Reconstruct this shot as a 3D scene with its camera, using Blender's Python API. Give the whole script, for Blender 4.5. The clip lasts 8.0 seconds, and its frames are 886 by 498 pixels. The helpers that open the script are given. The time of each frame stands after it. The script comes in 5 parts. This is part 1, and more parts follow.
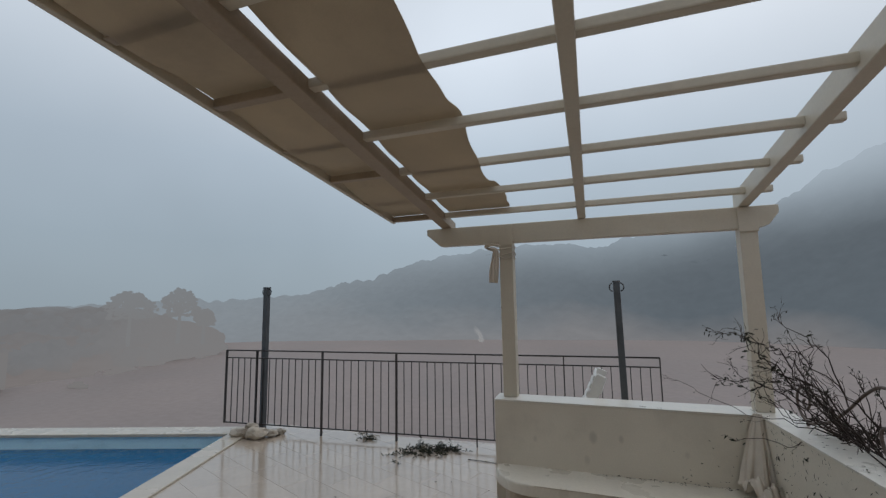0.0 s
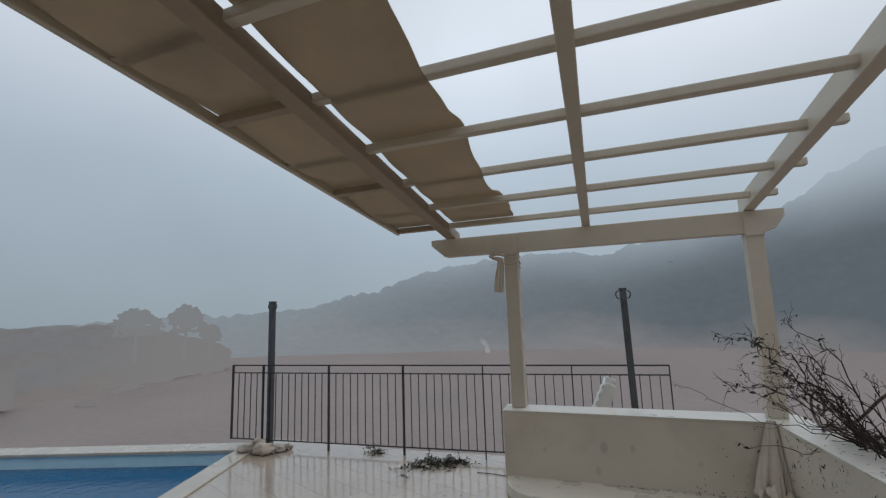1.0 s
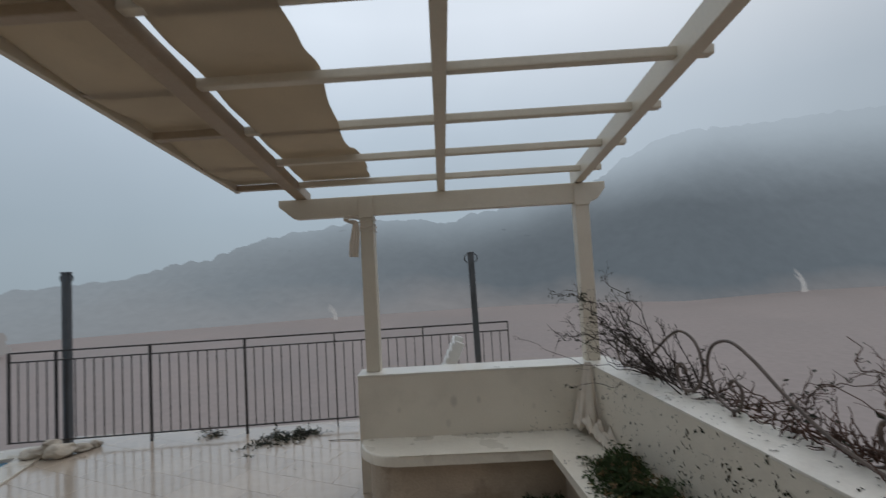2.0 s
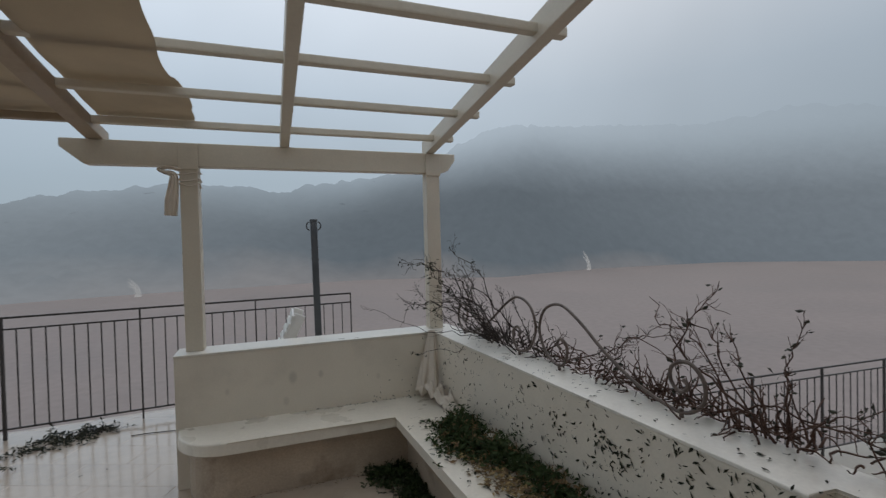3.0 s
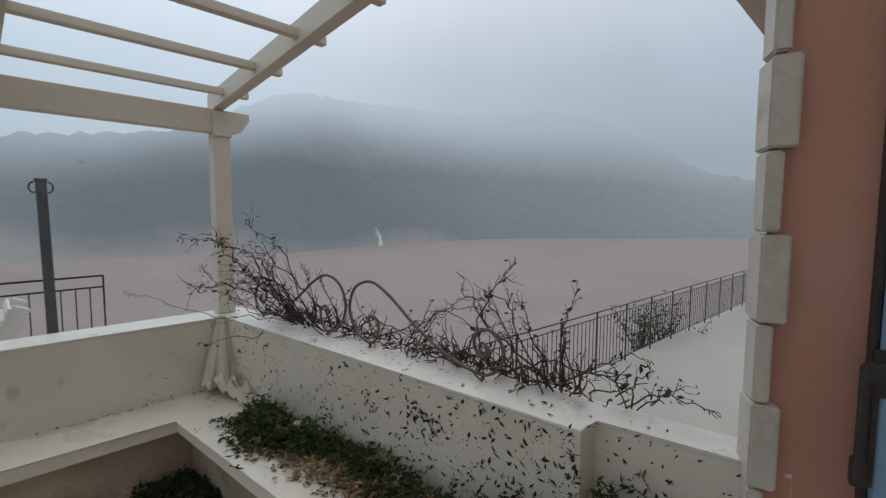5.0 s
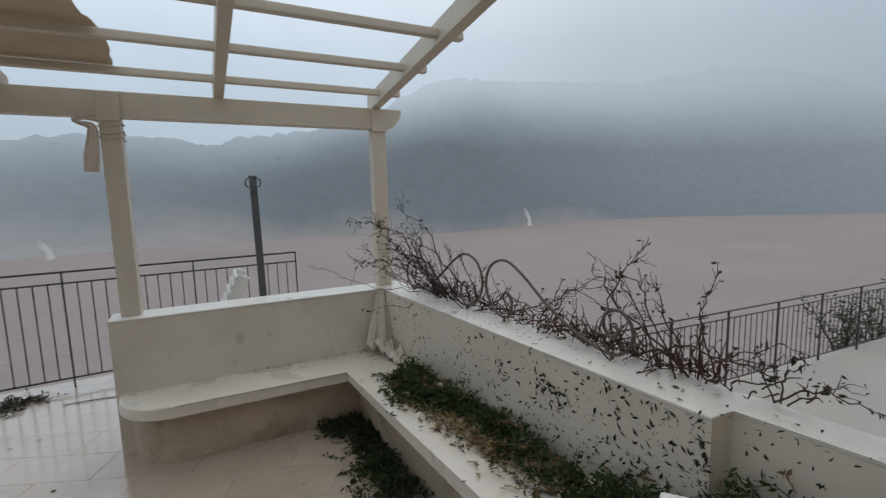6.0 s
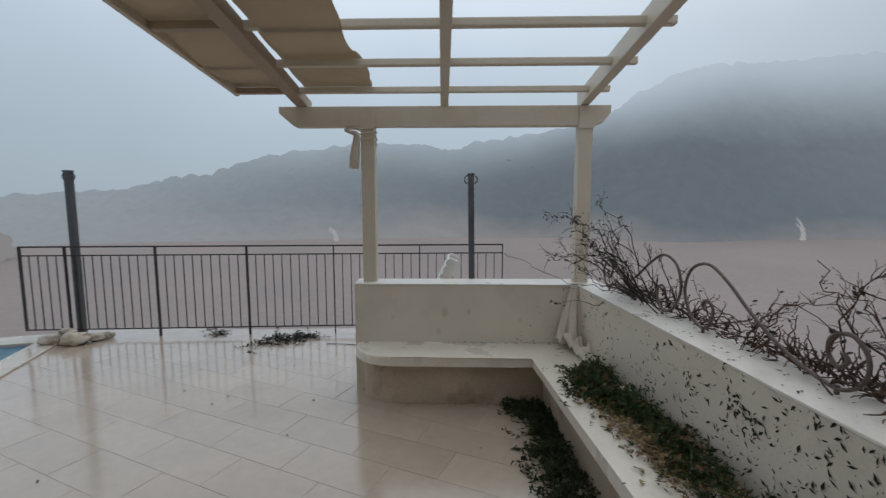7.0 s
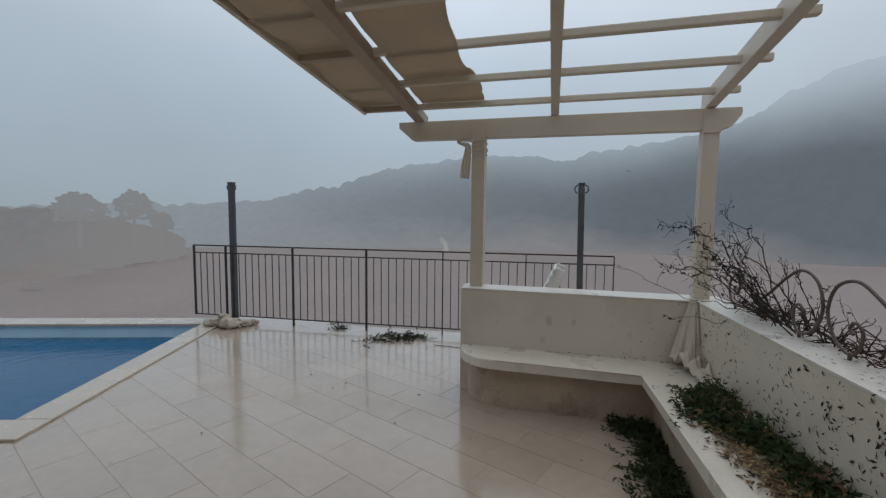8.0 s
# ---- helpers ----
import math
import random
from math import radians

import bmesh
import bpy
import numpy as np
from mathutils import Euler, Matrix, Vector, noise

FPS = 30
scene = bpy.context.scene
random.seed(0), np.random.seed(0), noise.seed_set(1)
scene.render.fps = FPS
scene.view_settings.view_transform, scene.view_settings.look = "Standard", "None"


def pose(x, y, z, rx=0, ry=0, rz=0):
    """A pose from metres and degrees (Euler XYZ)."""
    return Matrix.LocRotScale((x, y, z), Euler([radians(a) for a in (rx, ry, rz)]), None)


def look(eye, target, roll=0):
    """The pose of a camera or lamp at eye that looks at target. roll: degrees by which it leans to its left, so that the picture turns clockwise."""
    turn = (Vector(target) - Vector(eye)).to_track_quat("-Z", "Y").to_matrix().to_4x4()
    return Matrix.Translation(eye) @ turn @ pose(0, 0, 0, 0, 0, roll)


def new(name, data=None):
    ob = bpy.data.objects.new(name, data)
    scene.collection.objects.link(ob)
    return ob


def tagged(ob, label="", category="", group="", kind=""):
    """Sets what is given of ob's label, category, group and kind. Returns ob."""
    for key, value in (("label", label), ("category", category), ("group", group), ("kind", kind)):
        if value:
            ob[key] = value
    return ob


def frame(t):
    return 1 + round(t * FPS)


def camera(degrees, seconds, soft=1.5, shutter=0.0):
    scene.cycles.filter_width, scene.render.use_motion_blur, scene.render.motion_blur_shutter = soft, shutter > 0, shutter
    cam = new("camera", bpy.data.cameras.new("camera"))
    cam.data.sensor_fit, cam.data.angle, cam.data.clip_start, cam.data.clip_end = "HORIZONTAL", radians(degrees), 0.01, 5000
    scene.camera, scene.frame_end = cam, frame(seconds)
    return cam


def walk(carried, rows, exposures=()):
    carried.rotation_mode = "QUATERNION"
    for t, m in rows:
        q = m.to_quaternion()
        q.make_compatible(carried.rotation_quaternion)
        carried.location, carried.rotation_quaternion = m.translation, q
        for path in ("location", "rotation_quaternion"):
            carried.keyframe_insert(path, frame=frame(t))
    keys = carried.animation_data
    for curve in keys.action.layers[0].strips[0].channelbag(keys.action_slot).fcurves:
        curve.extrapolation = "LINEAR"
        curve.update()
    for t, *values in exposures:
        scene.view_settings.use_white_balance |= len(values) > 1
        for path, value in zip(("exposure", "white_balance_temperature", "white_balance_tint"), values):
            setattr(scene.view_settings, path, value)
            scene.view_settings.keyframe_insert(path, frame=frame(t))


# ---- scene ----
cam = camera(90.2, 8.0, soft=1.35, shutter=0.2)
PATH = [
    (0, (0.02, -0.108, 1.688), (-0.658, 1.758, 1.924), -0.8),
    (0.5, (0.021, -0.109, 1.691), (-0.662, 1.75, 1.972), -1.3),
    (1, (0.017, -0.107, 1.684), (-0.676, 1.747, 1.97), -1.9),
    (1.5, (-0.01, -0.065, 1.689), (-0.545, 1.844, 1.949), -2.6),
    (2, (-0.062, -0.004, 1.676), (-0.104, 1.993, 1.78), -3.3),
    (2.2, (-0.087, 0.042, 1.662), (0.089, 2.034, 1.697), -2.8),
    (3.3, (-0.142, 0.173, 1.618), (0.707, 1.983, 1.55), -1.1),
    (3.5, (-0.145, 0.198, 1.625), (0.86, 1.925, 1.538), -0.8),
    (4, (-0.126, 0.272, 1.616), (1.256, 1.715, 1.515), -0.0),
    (4.2, (-0.116, 0.299, 1.616), (1.384, 1.617, 1.502), 0.5),
    (5.3, (-0.187, 0.25, 1.627), (1.128, 1.742, 1.412), -0.1),
    (5.5, (-0.194, 0.199, 1.63), (0.915, 1.847, 1.402), -1.1),
    (6, (-0.178, 0.12, 1.635), (0.711, 1.896, 1.396), -1.5),
    (6.5, (-0.121, -0.005, 1.614), (0.225, 1.952, 1.385), -1.7),
    (7, (-0.036, -0.068, 1.584), (-0.091, 1.919, 1.364), -0.0),
    (7.5, (-0.013, -0.14, 1.572), (-0.402, 1.813, 1.393), 0.2),
    (8, (-0.001, -0.178, 1.552), (-0.539, 1.741, 1.383), 0.6),
]
walk(cam, [(t, look(eye, target, roll)) for t, eye, target, roll in PATH],
     [(t, stops, 6500, 11.5) for t, stops in ((0.0, -0.10), (2.2, -0.06), (3.4, -0.03), (4.2, 0.10), (5.3, 0.26), (6.5, 0.22), (7.2, 0.12), (8.0, 0.0))])

# ---- world and light ----
world = bpy.data.worlds.new("overcast")
scene.world = world
world.use_nodes = True
wn, wl = world.node_tree.nodes, world.node_tree.links
wn.clear()
w_out = wn.new("ShaderNodeOutputWorld")
w_bg = wn.new("ShaderNodeBackground")
w_tc = wn.new("ShaderNodeTexCoord")
w_sep = wn.new("ShaderNodeSeparateXYZ")
w_ramp = wn.new("ShaderNodeValToRGB")
w_noise = wn.new("ShaderNodeTexNoise")
w_mul = wn.new("ShaderNodeMix")
w_sky = wn.new("ShaderNodeTexSky")
w_add = wn.new("ShaderNodeMix")
w_sky.sky_type, w_sky.sun_disc = "NISHITA", False
w_sky.sun_elevation, w_sky.sun_rotation = radians(48), radians(40)
w_sky.dust_density = 6.0
wl.new(w_tc.outputs["Generated"], w_sep.inputs[0])
wl.new(w_sep.outputs["Z"], w_ramp.inputs[0])
# deck of cloud: dim and blue over the bay, bright overhead
stops = [(0.0, (0.35, 0.43, 0.485)), (0.13, (0.375, 0.465, 0.535)), (0.30, (0.475, 0.572, 0.66)),
         (0.50, (0.70, 0.785, 0.87)), (0.75, (0.68, 0.755, 0.825)), (1.0, (0.62, 0.69, 0.75))]
els = w_ramp.color_ramp.elements
els[0].position, els[0].color = stops[0][0], (*stops[0][1], 1)
els[1].position, els[1].color = stops[-1][0], (*stops[-1][1], 1)
for p, c in stops[1:-1]:
    e = els.new(p)
    e.color = (*c, 1)
w_noise.inputs["Scale"].default_value = 2.2
w_noise.inputs["Detail"].default_value = 3
wl.new(w_tc.outputs["Generated"], w_noise.inputs["Vector"])
w_map = wn.new("ShaderNodeMapRange")
w_map.inputs["To Min"].default_value, w_map.inputs["To Max"].default_value = 0.84, 1.14
wl.new(w_noise.outputs["Fac"], w_map.inputs["Value"])
w_mul.data_type, w_mul.blend_type = "RGBA", "MULTIPLY"
w_mul.inputs["Factor"].default_value = 1.0
wl.new(w_ramp.outputs["Color"], w_mul.inputs["A"])
wl.new(w_map.outputs["Result"], w_mul.inputs["B"])
w_add.data_type, w_add.blend_type = "RGBA", "ADD"
w_add.inputs["Factor"].default_value = 0.006
wl.new(w_mul.outputs["Result"], w_add.inputs["A"])
wl.new(w_sky.outputs["Color"], w_add.inputs["B"])
w_side, w_dim = wn.new("ShaderNodeMapRange"), wn.new("ShaderNodeMix")
w_side.inputs["From Min"].default_value, w_side.inputs["From Max"].default_value = 0.12, 0.9
w_side.inputs["To Min"].default_value, w_side.inputs["To Max"].default_value = 1.0, 0.72
wl.new(w_sep.outputs["X"], w_side.inputs["Value"])
w_dim.data_type, w_dim.blend_type = "RGBA", "MULTIPLY"
w_dim.inputs["Factor"].default_value = 1.0
wl.new(w_add.outputs["Result"], w_dim.inputs["A"])
wl.new(w_side.outputs["Result"], w_dim.inputs["B"])
w_west, w_dim2 = wn.new("ShaderNodeMapRange"), wn.new("ShaderNodeMix")
w_west.inputs["From Min"].default_value, w_west.inputs["From Max"].default_value = -0.25, -0.9
w_west.inputs["To Min"].default_value, w_west.inputs["To Max"].default_value = 1.0, 0.86
wl.new(w_sep.outputs["X"], w_west.inputs["Value"])
w_dim2.data_type, w_dim2.blend_type = "RGBA", "MULTIPLY"
w_dim2.inputs["Factor"].default_value = 1.0
wl.new(w_dim.outputs["Result"], w_dim2.inputs["A"])
wl.new(w_west.outputs["Result"], w_dim2.inputs["B"])
wl.new(w_dim2.outputs["Result"], w_bg.inputs["Color"])
wl.new(w_bg.outputs[0], w_out.inputs[0])

sun_data = bpy.data.lights.new("sun", "SUN")
sun_data.energy, sun_data.angle, sun_data.color = 0.3, radians(40), (1.0, 0.97, 0.93)
sun = new("sun", sun_data)
sun.matrix_world = look((0, 0, 20), (-5.5, -6.5, 11.5))


# ---- materials ----
def mat(name, base, rough=0.6, metal=0.0, var=0.12, scale=6.0, fine=60.0, bump=0.15, stain=None,
        stain_amount=0.0, stain_scale=1.5, coat=0.0, random_amount=0.0, rough_var=0.1, spec=0.5):
    """A painted, plastered or natural surface: colour varied at two scales, stains, fine relief."""
    m = bpy.data.materials.new(name)
    m.use_nodes = True
    n, l = m.node_tree.nodes, m.node_tree.links
    b = n["Principled BSDF"]
    tc = n.new("ShaderNodeTexCoord")
    big, small = n.new("ShaderNodeTexNoise"), n.new("ShaderNodeTexNoise")
    big.inputs["Scale"].default_value, big.inputs["Detail"].default_value = scale, 5
    small.inputs["Scale"].default_value, small.inputs["Detail"].default_value = fine, 3
    geo = n.new("ShaderNodeNewGeometry")
    for t in (big, small):
        l.new(geo.outputs["Position"], t.inputs["Vector"])
    mr = n.new("ShaderNodeMapRange")
    mr.inputs["From Min"].default_value, mr.inputs["From Max"].default_value = 0.3, 0.7
    mr.inputs["To Min"].default_value, mr.inputs["To Max"].default_value = 1 - var, 1 + var
    l.new(big.outputs["Fac"], mr.inputs["Value"])
    mr2 = n.new("ShaderNodeMapRange")
    mr2.inputs["From Min"].default_value, mr2.inputs["From Max"].default_value = 0.3, 0.7
    mr2.inputs["To Min"].default_value, mr2.inputs["To Max"].default_value = 1 - var * 0.6, 1 + var * 0.6
    l.new(small.outputs["Fac"], mr2.inputs["Value"])
    mm = n.new("ShaderNodeMath")
    mm.operation = "MULTIPLY"
    l.new(mr.outputs[0], mm.inputs[0])
    l.new(mr2.outputs[0], mm.inputs[1])
    value = mm.outputs[0]
    if random_amount:
        oi = n.new("ShaderNodeObjectInfo")
        mr3 = n.new("ShaderNodeMapRange")
        mr3.inputs["To Min"].default_value, mr3.inputs["To Max"].default_value = 1 - random_amount, 1 + random_amount
        l.new(oi.outputs["Random"], mr3.inputs["Value"])
        m3 = n.new("ShaderNodeMath")
        m3.operation = "MULTIPLY"
        l.new(value, m3.inputs[0])
        l.new(mr3.outputs[0], m3.inputs[1])
        value = m3.outputs[0]
    mix = n.new("ShaderNodeMix")
    mix.data_type, mix.blend_type = "RGBA", "MULTIPLY"
    mix.inputs["Factor"].default_value = 1.0
    mix.inputs["A"].default_value = (*base, 1)
    l.new(value, mix.inputs["B"])
    colour = mix.outputs["Result"]
    if stain:
        st = n.new("ShaderNodeTexNoise")
        st.inputs["Scale"].default_value, st.inputs["Detail"].default_value = stain_scale, 6
        st.inputs["Roughness"].default_value = 0.65
        l.new(geo.outputs["Position"], st.inputs["Vector"])
        sr = n.new("ShaderNodeMapRange")
        sr.inputs["From Min"].default_value, sr.inputs["From Max"].default_value = 0.52, 0.72
        sr.inputs["To Max"].default_value = stain_amount
        l.new(st.outputs["Fac"], sr.inputs["Value"])
        ms = n.new("ShaderNodeMix")
        ms.data_type = "RGBA"
        l.new(sr.outputs[0], ms.inputs["Factor"])
        l.new(colour, ms.inputs["A"])
        ms.inputs["B"].default_value = (*stain, 1)
        colour = ms.outputs["Result"]
    l.new(colour, b.inputs["Base Color"])
    rr = n.new("ShaderNodeMapRange")
    rr.inputs["From Min"].default_value, rr.inputs["From Max"].default_value = 0.3, 0.7
    rr.inputs["To Min"].default_value, rr.inputs["To Max"].default_value = max(0.02, rough - rough_var), min(1, rough + rough_var)
    l.new(big.outputs["Fac"], rr.inputs["Value"])
    l.new(rr.outputs[0], b.inputs["Roughness"])
    b.inputs["Metallic"].default_value = metal
    b.inputs["Specular IOR Level"].default_value = spec
    b.inputs["Coat Weight"].default_value = coat
    b.inputs["Coat Roughness"].default_value = 0.12
    bp = n.new("ShaderNodeBump")
    bp.inputs["Strength"].default_value, bp.inputs["Distance"].default_value = bump, 0.004
    l.new(small.outputs["Fac"], bp.inputs["Height"])
    l.new(bp.outputs[0], b.inputs["Normal"])
    return m


def haze_mat(name, low, high, z0, z1, rise, noise_scale, amount, pale=None, veil=None, hazed_woods=False, band=(0.15, 0.46), drift=0.0):
    """Distance seen through rain: haze painted into a plain glow, darker trees below, fading into the cloud above."""
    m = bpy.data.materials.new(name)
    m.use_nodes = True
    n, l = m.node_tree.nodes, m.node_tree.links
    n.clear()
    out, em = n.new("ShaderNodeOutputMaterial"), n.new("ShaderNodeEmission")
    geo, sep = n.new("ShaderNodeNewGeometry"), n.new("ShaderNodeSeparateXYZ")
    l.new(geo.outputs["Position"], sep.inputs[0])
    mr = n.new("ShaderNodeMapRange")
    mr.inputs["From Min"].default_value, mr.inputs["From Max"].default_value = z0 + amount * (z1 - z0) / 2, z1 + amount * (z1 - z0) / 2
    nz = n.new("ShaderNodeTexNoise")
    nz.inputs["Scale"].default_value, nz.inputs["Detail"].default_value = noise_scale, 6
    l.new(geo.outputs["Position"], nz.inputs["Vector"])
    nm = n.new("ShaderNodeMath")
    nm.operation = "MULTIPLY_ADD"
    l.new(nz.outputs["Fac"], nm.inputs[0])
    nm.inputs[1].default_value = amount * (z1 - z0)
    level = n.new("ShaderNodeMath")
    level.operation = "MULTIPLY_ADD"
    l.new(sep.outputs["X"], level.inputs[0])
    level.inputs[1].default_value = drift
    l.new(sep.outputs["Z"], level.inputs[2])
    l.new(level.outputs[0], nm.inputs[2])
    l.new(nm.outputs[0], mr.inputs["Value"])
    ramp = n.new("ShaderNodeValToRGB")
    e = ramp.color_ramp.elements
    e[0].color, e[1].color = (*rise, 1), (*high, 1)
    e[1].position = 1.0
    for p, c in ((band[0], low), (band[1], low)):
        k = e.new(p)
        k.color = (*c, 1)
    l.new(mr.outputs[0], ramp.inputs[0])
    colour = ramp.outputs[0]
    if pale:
        # thicker haze towards the left, painted as a paler glow
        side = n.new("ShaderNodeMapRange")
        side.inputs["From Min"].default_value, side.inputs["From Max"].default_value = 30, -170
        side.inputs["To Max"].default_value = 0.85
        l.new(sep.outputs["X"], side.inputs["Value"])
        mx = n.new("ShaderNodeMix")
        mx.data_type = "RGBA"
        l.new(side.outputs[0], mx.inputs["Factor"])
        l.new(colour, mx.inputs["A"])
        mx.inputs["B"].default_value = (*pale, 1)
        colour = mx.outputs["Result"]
    if hazed_woods:
        # mist colour mixed into the glow with distance, then tree mottling
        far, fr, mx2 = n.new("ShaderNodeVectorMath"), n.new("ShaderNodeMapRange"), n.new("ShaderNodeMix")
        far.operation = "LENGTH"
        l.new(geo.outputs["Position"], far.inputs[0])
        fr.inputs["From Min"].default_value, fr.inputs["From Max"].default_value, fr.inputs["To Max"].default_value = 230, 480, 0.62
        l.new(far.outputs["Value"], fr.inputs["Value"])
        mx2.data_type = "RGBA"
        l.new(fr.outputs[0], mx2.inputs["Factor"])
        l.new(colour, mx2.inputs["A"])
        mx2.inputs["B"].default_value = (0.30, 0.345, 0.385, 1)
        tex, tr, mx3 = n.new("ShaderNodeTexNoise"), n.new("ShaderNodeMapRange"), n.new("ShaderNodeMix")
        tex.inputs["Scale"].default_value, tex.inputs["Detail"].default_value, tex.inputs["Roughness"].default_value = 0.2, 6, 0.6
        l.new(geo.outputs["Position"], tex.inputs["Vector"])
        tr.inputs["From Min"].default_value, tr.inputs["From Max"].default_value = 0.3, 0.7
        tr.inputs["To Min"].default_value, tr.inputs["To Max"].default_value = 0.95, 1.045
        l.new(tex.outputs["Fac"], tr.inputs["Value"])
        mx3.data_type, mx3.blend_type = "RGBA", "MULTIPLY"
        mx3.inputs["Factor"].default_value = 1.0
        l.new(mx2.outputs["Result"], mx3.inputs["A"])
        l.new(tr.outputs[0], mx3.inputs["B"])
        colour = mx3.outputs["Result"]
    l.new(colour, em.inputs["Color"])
    if veil:
        # drifting rain cloud, painted as see-through or mist colour past a slanting level: direction, start, end, most,
        # ragged by
        direction, v0, v1, most, ragged, mist = veil
        clear, mixs, fade = n.new("ShaderNodeBsdfTransparent"), n.new("ShaderNodeMixShader"), n.new("ShaderNodeMapRange")
        soft, low_n, along = n.new("ShaderNodeTexNoise"), n.new("ShaderNodeMath"), n.new("ShaderNodeVectorMath")
        soft.inputs["Scale"].default_value, soft.inputs["Detail"].default_value = 0.02, 5
        l.new(geo.outputs["Position"], soft.inputs["Vector"])
        cap = n.new("ShaderNodeVectorMath")
        cap.operation = "MINIMUM"
        cap.inputs[1].default_value = (150, 10000, 10000)
        floor_x = n.new("ShaderNodeVectorMath")
        floor_x.operation = "MAXIMUM"
        floor_x.inputs[1].default_value = (-10000 if mist else 15, -10000, -10000)
        l.new(geo.outputs["Position"], floor_x.inputs[0])
        l.new(floor_x.outputs[0], cap.inputs[0])
        along.operation = "DOT_PRODUCT"
        l.new(cap.outputs[0], along.inputs[0])
        along.inputs[1].default_value = direction
        low_n.operation = "MULTIPLY_ADD"
        l.new(soft.outputs["Fac"], low_n.inputs[0])
        low_n.inputs[1].default_value = ragged
        l.new(along.outputs["Value"], low_n.inputs[2])
        fade.inputs["From Min"].default_value, fade.inputs["From Max"].default_value = v0 + ragged / 2, v1 + ragged / 2
        fade.inputs["To Min"].default_value, fade.inputs["To Max"].default_value = 0.0, most
        fade.interpolation_type = "SMOOTHSTEP"
        l.new(low_n.outputs[0], fade.inputs["Value"])
        if mist:
            grey = n.new("ShaderNodeMix")
            grey.data_type = "RGBA"
            l.new(fade.outputs[0], grey.inputs["Factor"])
            l.new(colour, grey.inputs["A"])
            grey.inputs["B"].default_value = (*mist, 1)
            l.new(grey.outputs["Result"], em.inputs["Color"])
            l.new(em.outputs[0], out.inputs[0])
            return m
        l.new(fade.outputs[0], mixs.inputs[0])
        l.new(em.outputs[0], mixs.inputs[1])
        l.new(clear.outputs[0], mixs.inputs[2])
        l.new(mixs.outputs[0], out.inputs[0])
        return m
    l.new(em.outputs[0], out.inputs[0])
    return m


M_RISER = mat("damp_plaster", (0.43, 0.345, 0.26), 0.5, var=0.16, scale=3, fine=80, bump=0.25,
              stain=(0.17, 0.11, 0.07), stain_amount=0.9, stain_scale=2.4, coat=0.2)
M_SEAT = mat("wet_seat_plaster", (0.72, 0.66, 0.56), 0.32, var=0.06, scale=3, fine=60, bump=0.2,
             stain=(0.46, 0.42, 0.36), stain_amount=0.4, stain_scale=3, coat=0.2)
M_CAP = mat("wet_cap", (0.68, 0.64, 0.57), 0.34, var=0.07, scale=3, fine=60, bump=0.12,
            stain=(0.5, 0.46, 0.40), stain_amount=0.45, stain_scale=5, coat=0.25)
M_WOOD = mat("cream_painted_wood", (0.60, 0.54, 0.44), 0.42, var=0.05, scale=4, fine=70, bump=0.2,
             stain=(0.42, 0.36, 0.28), stain_amount=0.3, stain_scale=4)
# cream wood again, with the dim brown shade under the canvas in its colour
M_SHADEDWOOD = mat("canvas_shaded_wood", (0.36, 0.28, 0.20), 0.45, var=0.08, scale=4, fine=70, bump=0.2,
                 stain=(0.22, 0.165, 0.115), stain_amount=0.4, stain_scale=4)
M_CANVAS = mat("beige_canvas", (0.54, 0.46, 0.355), 0.85, var=0.06, scale=3, fine=220, bump=0.3,
               stain=(0.30, 0.25, 0.20), stain_amount=0.4, stain_scale=1.6)
def let_light_through(m, share):
    """Thin cloth: part of the light that falls on one side comes out on the other."""
    n, l = m.node_tree.nodes, m.node_tree.links
    b = n["Principled BSDF"]
    thin, mixed = n.new("ShaderNodeBsdfTranslucent"), n.new("ShaderNodeMixShader")
    l.new(b.inputs["Base Color"].links[0].from_socket, thin.inputs["Color"])
    mixed.inputs[0].default_value = share
    l.new(b.outputs[0], mixed.inputs[1])
    l.new(thin.outputs[0], mixed.inputs[2])
    l.new(mixed.outputs[0], n["Material Output"].inputs["Surface"])


let_light_through(M_CANVAS, 0.42)
M_SHEET = mat("cream_fabric", (0.64, 0.57, 0.485), 0.85, var=0.08, scale=8, fine=200, bump=0.3)
M_TILE = mat("wet_cream_tile", (0.425, 0.345, 0.27), 0.17, var=0.06, scale=2.2, fine=14, bump=0.03, coat=0.85,
             random_amount=0.05, rough_var=0.06, stain=(0.47, 0.38, 0.30), stain_amount=0.3, stain_scale=2.0)
M_JOINT = mat("tile_joint", (0.41, 0.332, 0.26), 0.35, var=0.15, coat=0.4)
M_COPING = mat("stone_coping", (0.50, 0.44, 0.36), 0.25, var=0.06, scale=3, coat=0.4)
M_IRON = mat("dark_iron", (0.05, 0.045, 0.043), 0.45, metal=0.3, var=0.25, scale=12, bump=0.3)
M_POLE = mat("grey_steel", (0.085, 0.092, 0.10), 0.4, metal=0.3, var=0.15, scale=6, bump=0.2)
M_RUST = mat("weathered_iron", (0.13, 0.10, 0.085), 0.6, metal=0.2, var=0.3, scale=18, bump=0.4)
M_ROCK = mat("rough_limestone", (0.43, 0.365, 0.29), 0.5, var=0.2, scale=7, fine=40, bump=0.6, random_amount=0.15, coat=0.2)
M_BARK = mat("dead_twig", (0.042, 0.031, 0.026), 0.8, var=0.35, scale=15, bump=0.4, spec=0.2)
M_REDBARK = mat("red_brown_twig", (0.085, 0.05, 0.038), 0.8, var=0.35, scale=15, bump=0.4, spec=0.2)
M_LEAF = mat("torn_green_leaf", (0.030, 0.046, 0.015), 0.7, var=0.35, scale=25, bump=0.1, random_amount=0.2, spec=0.2)
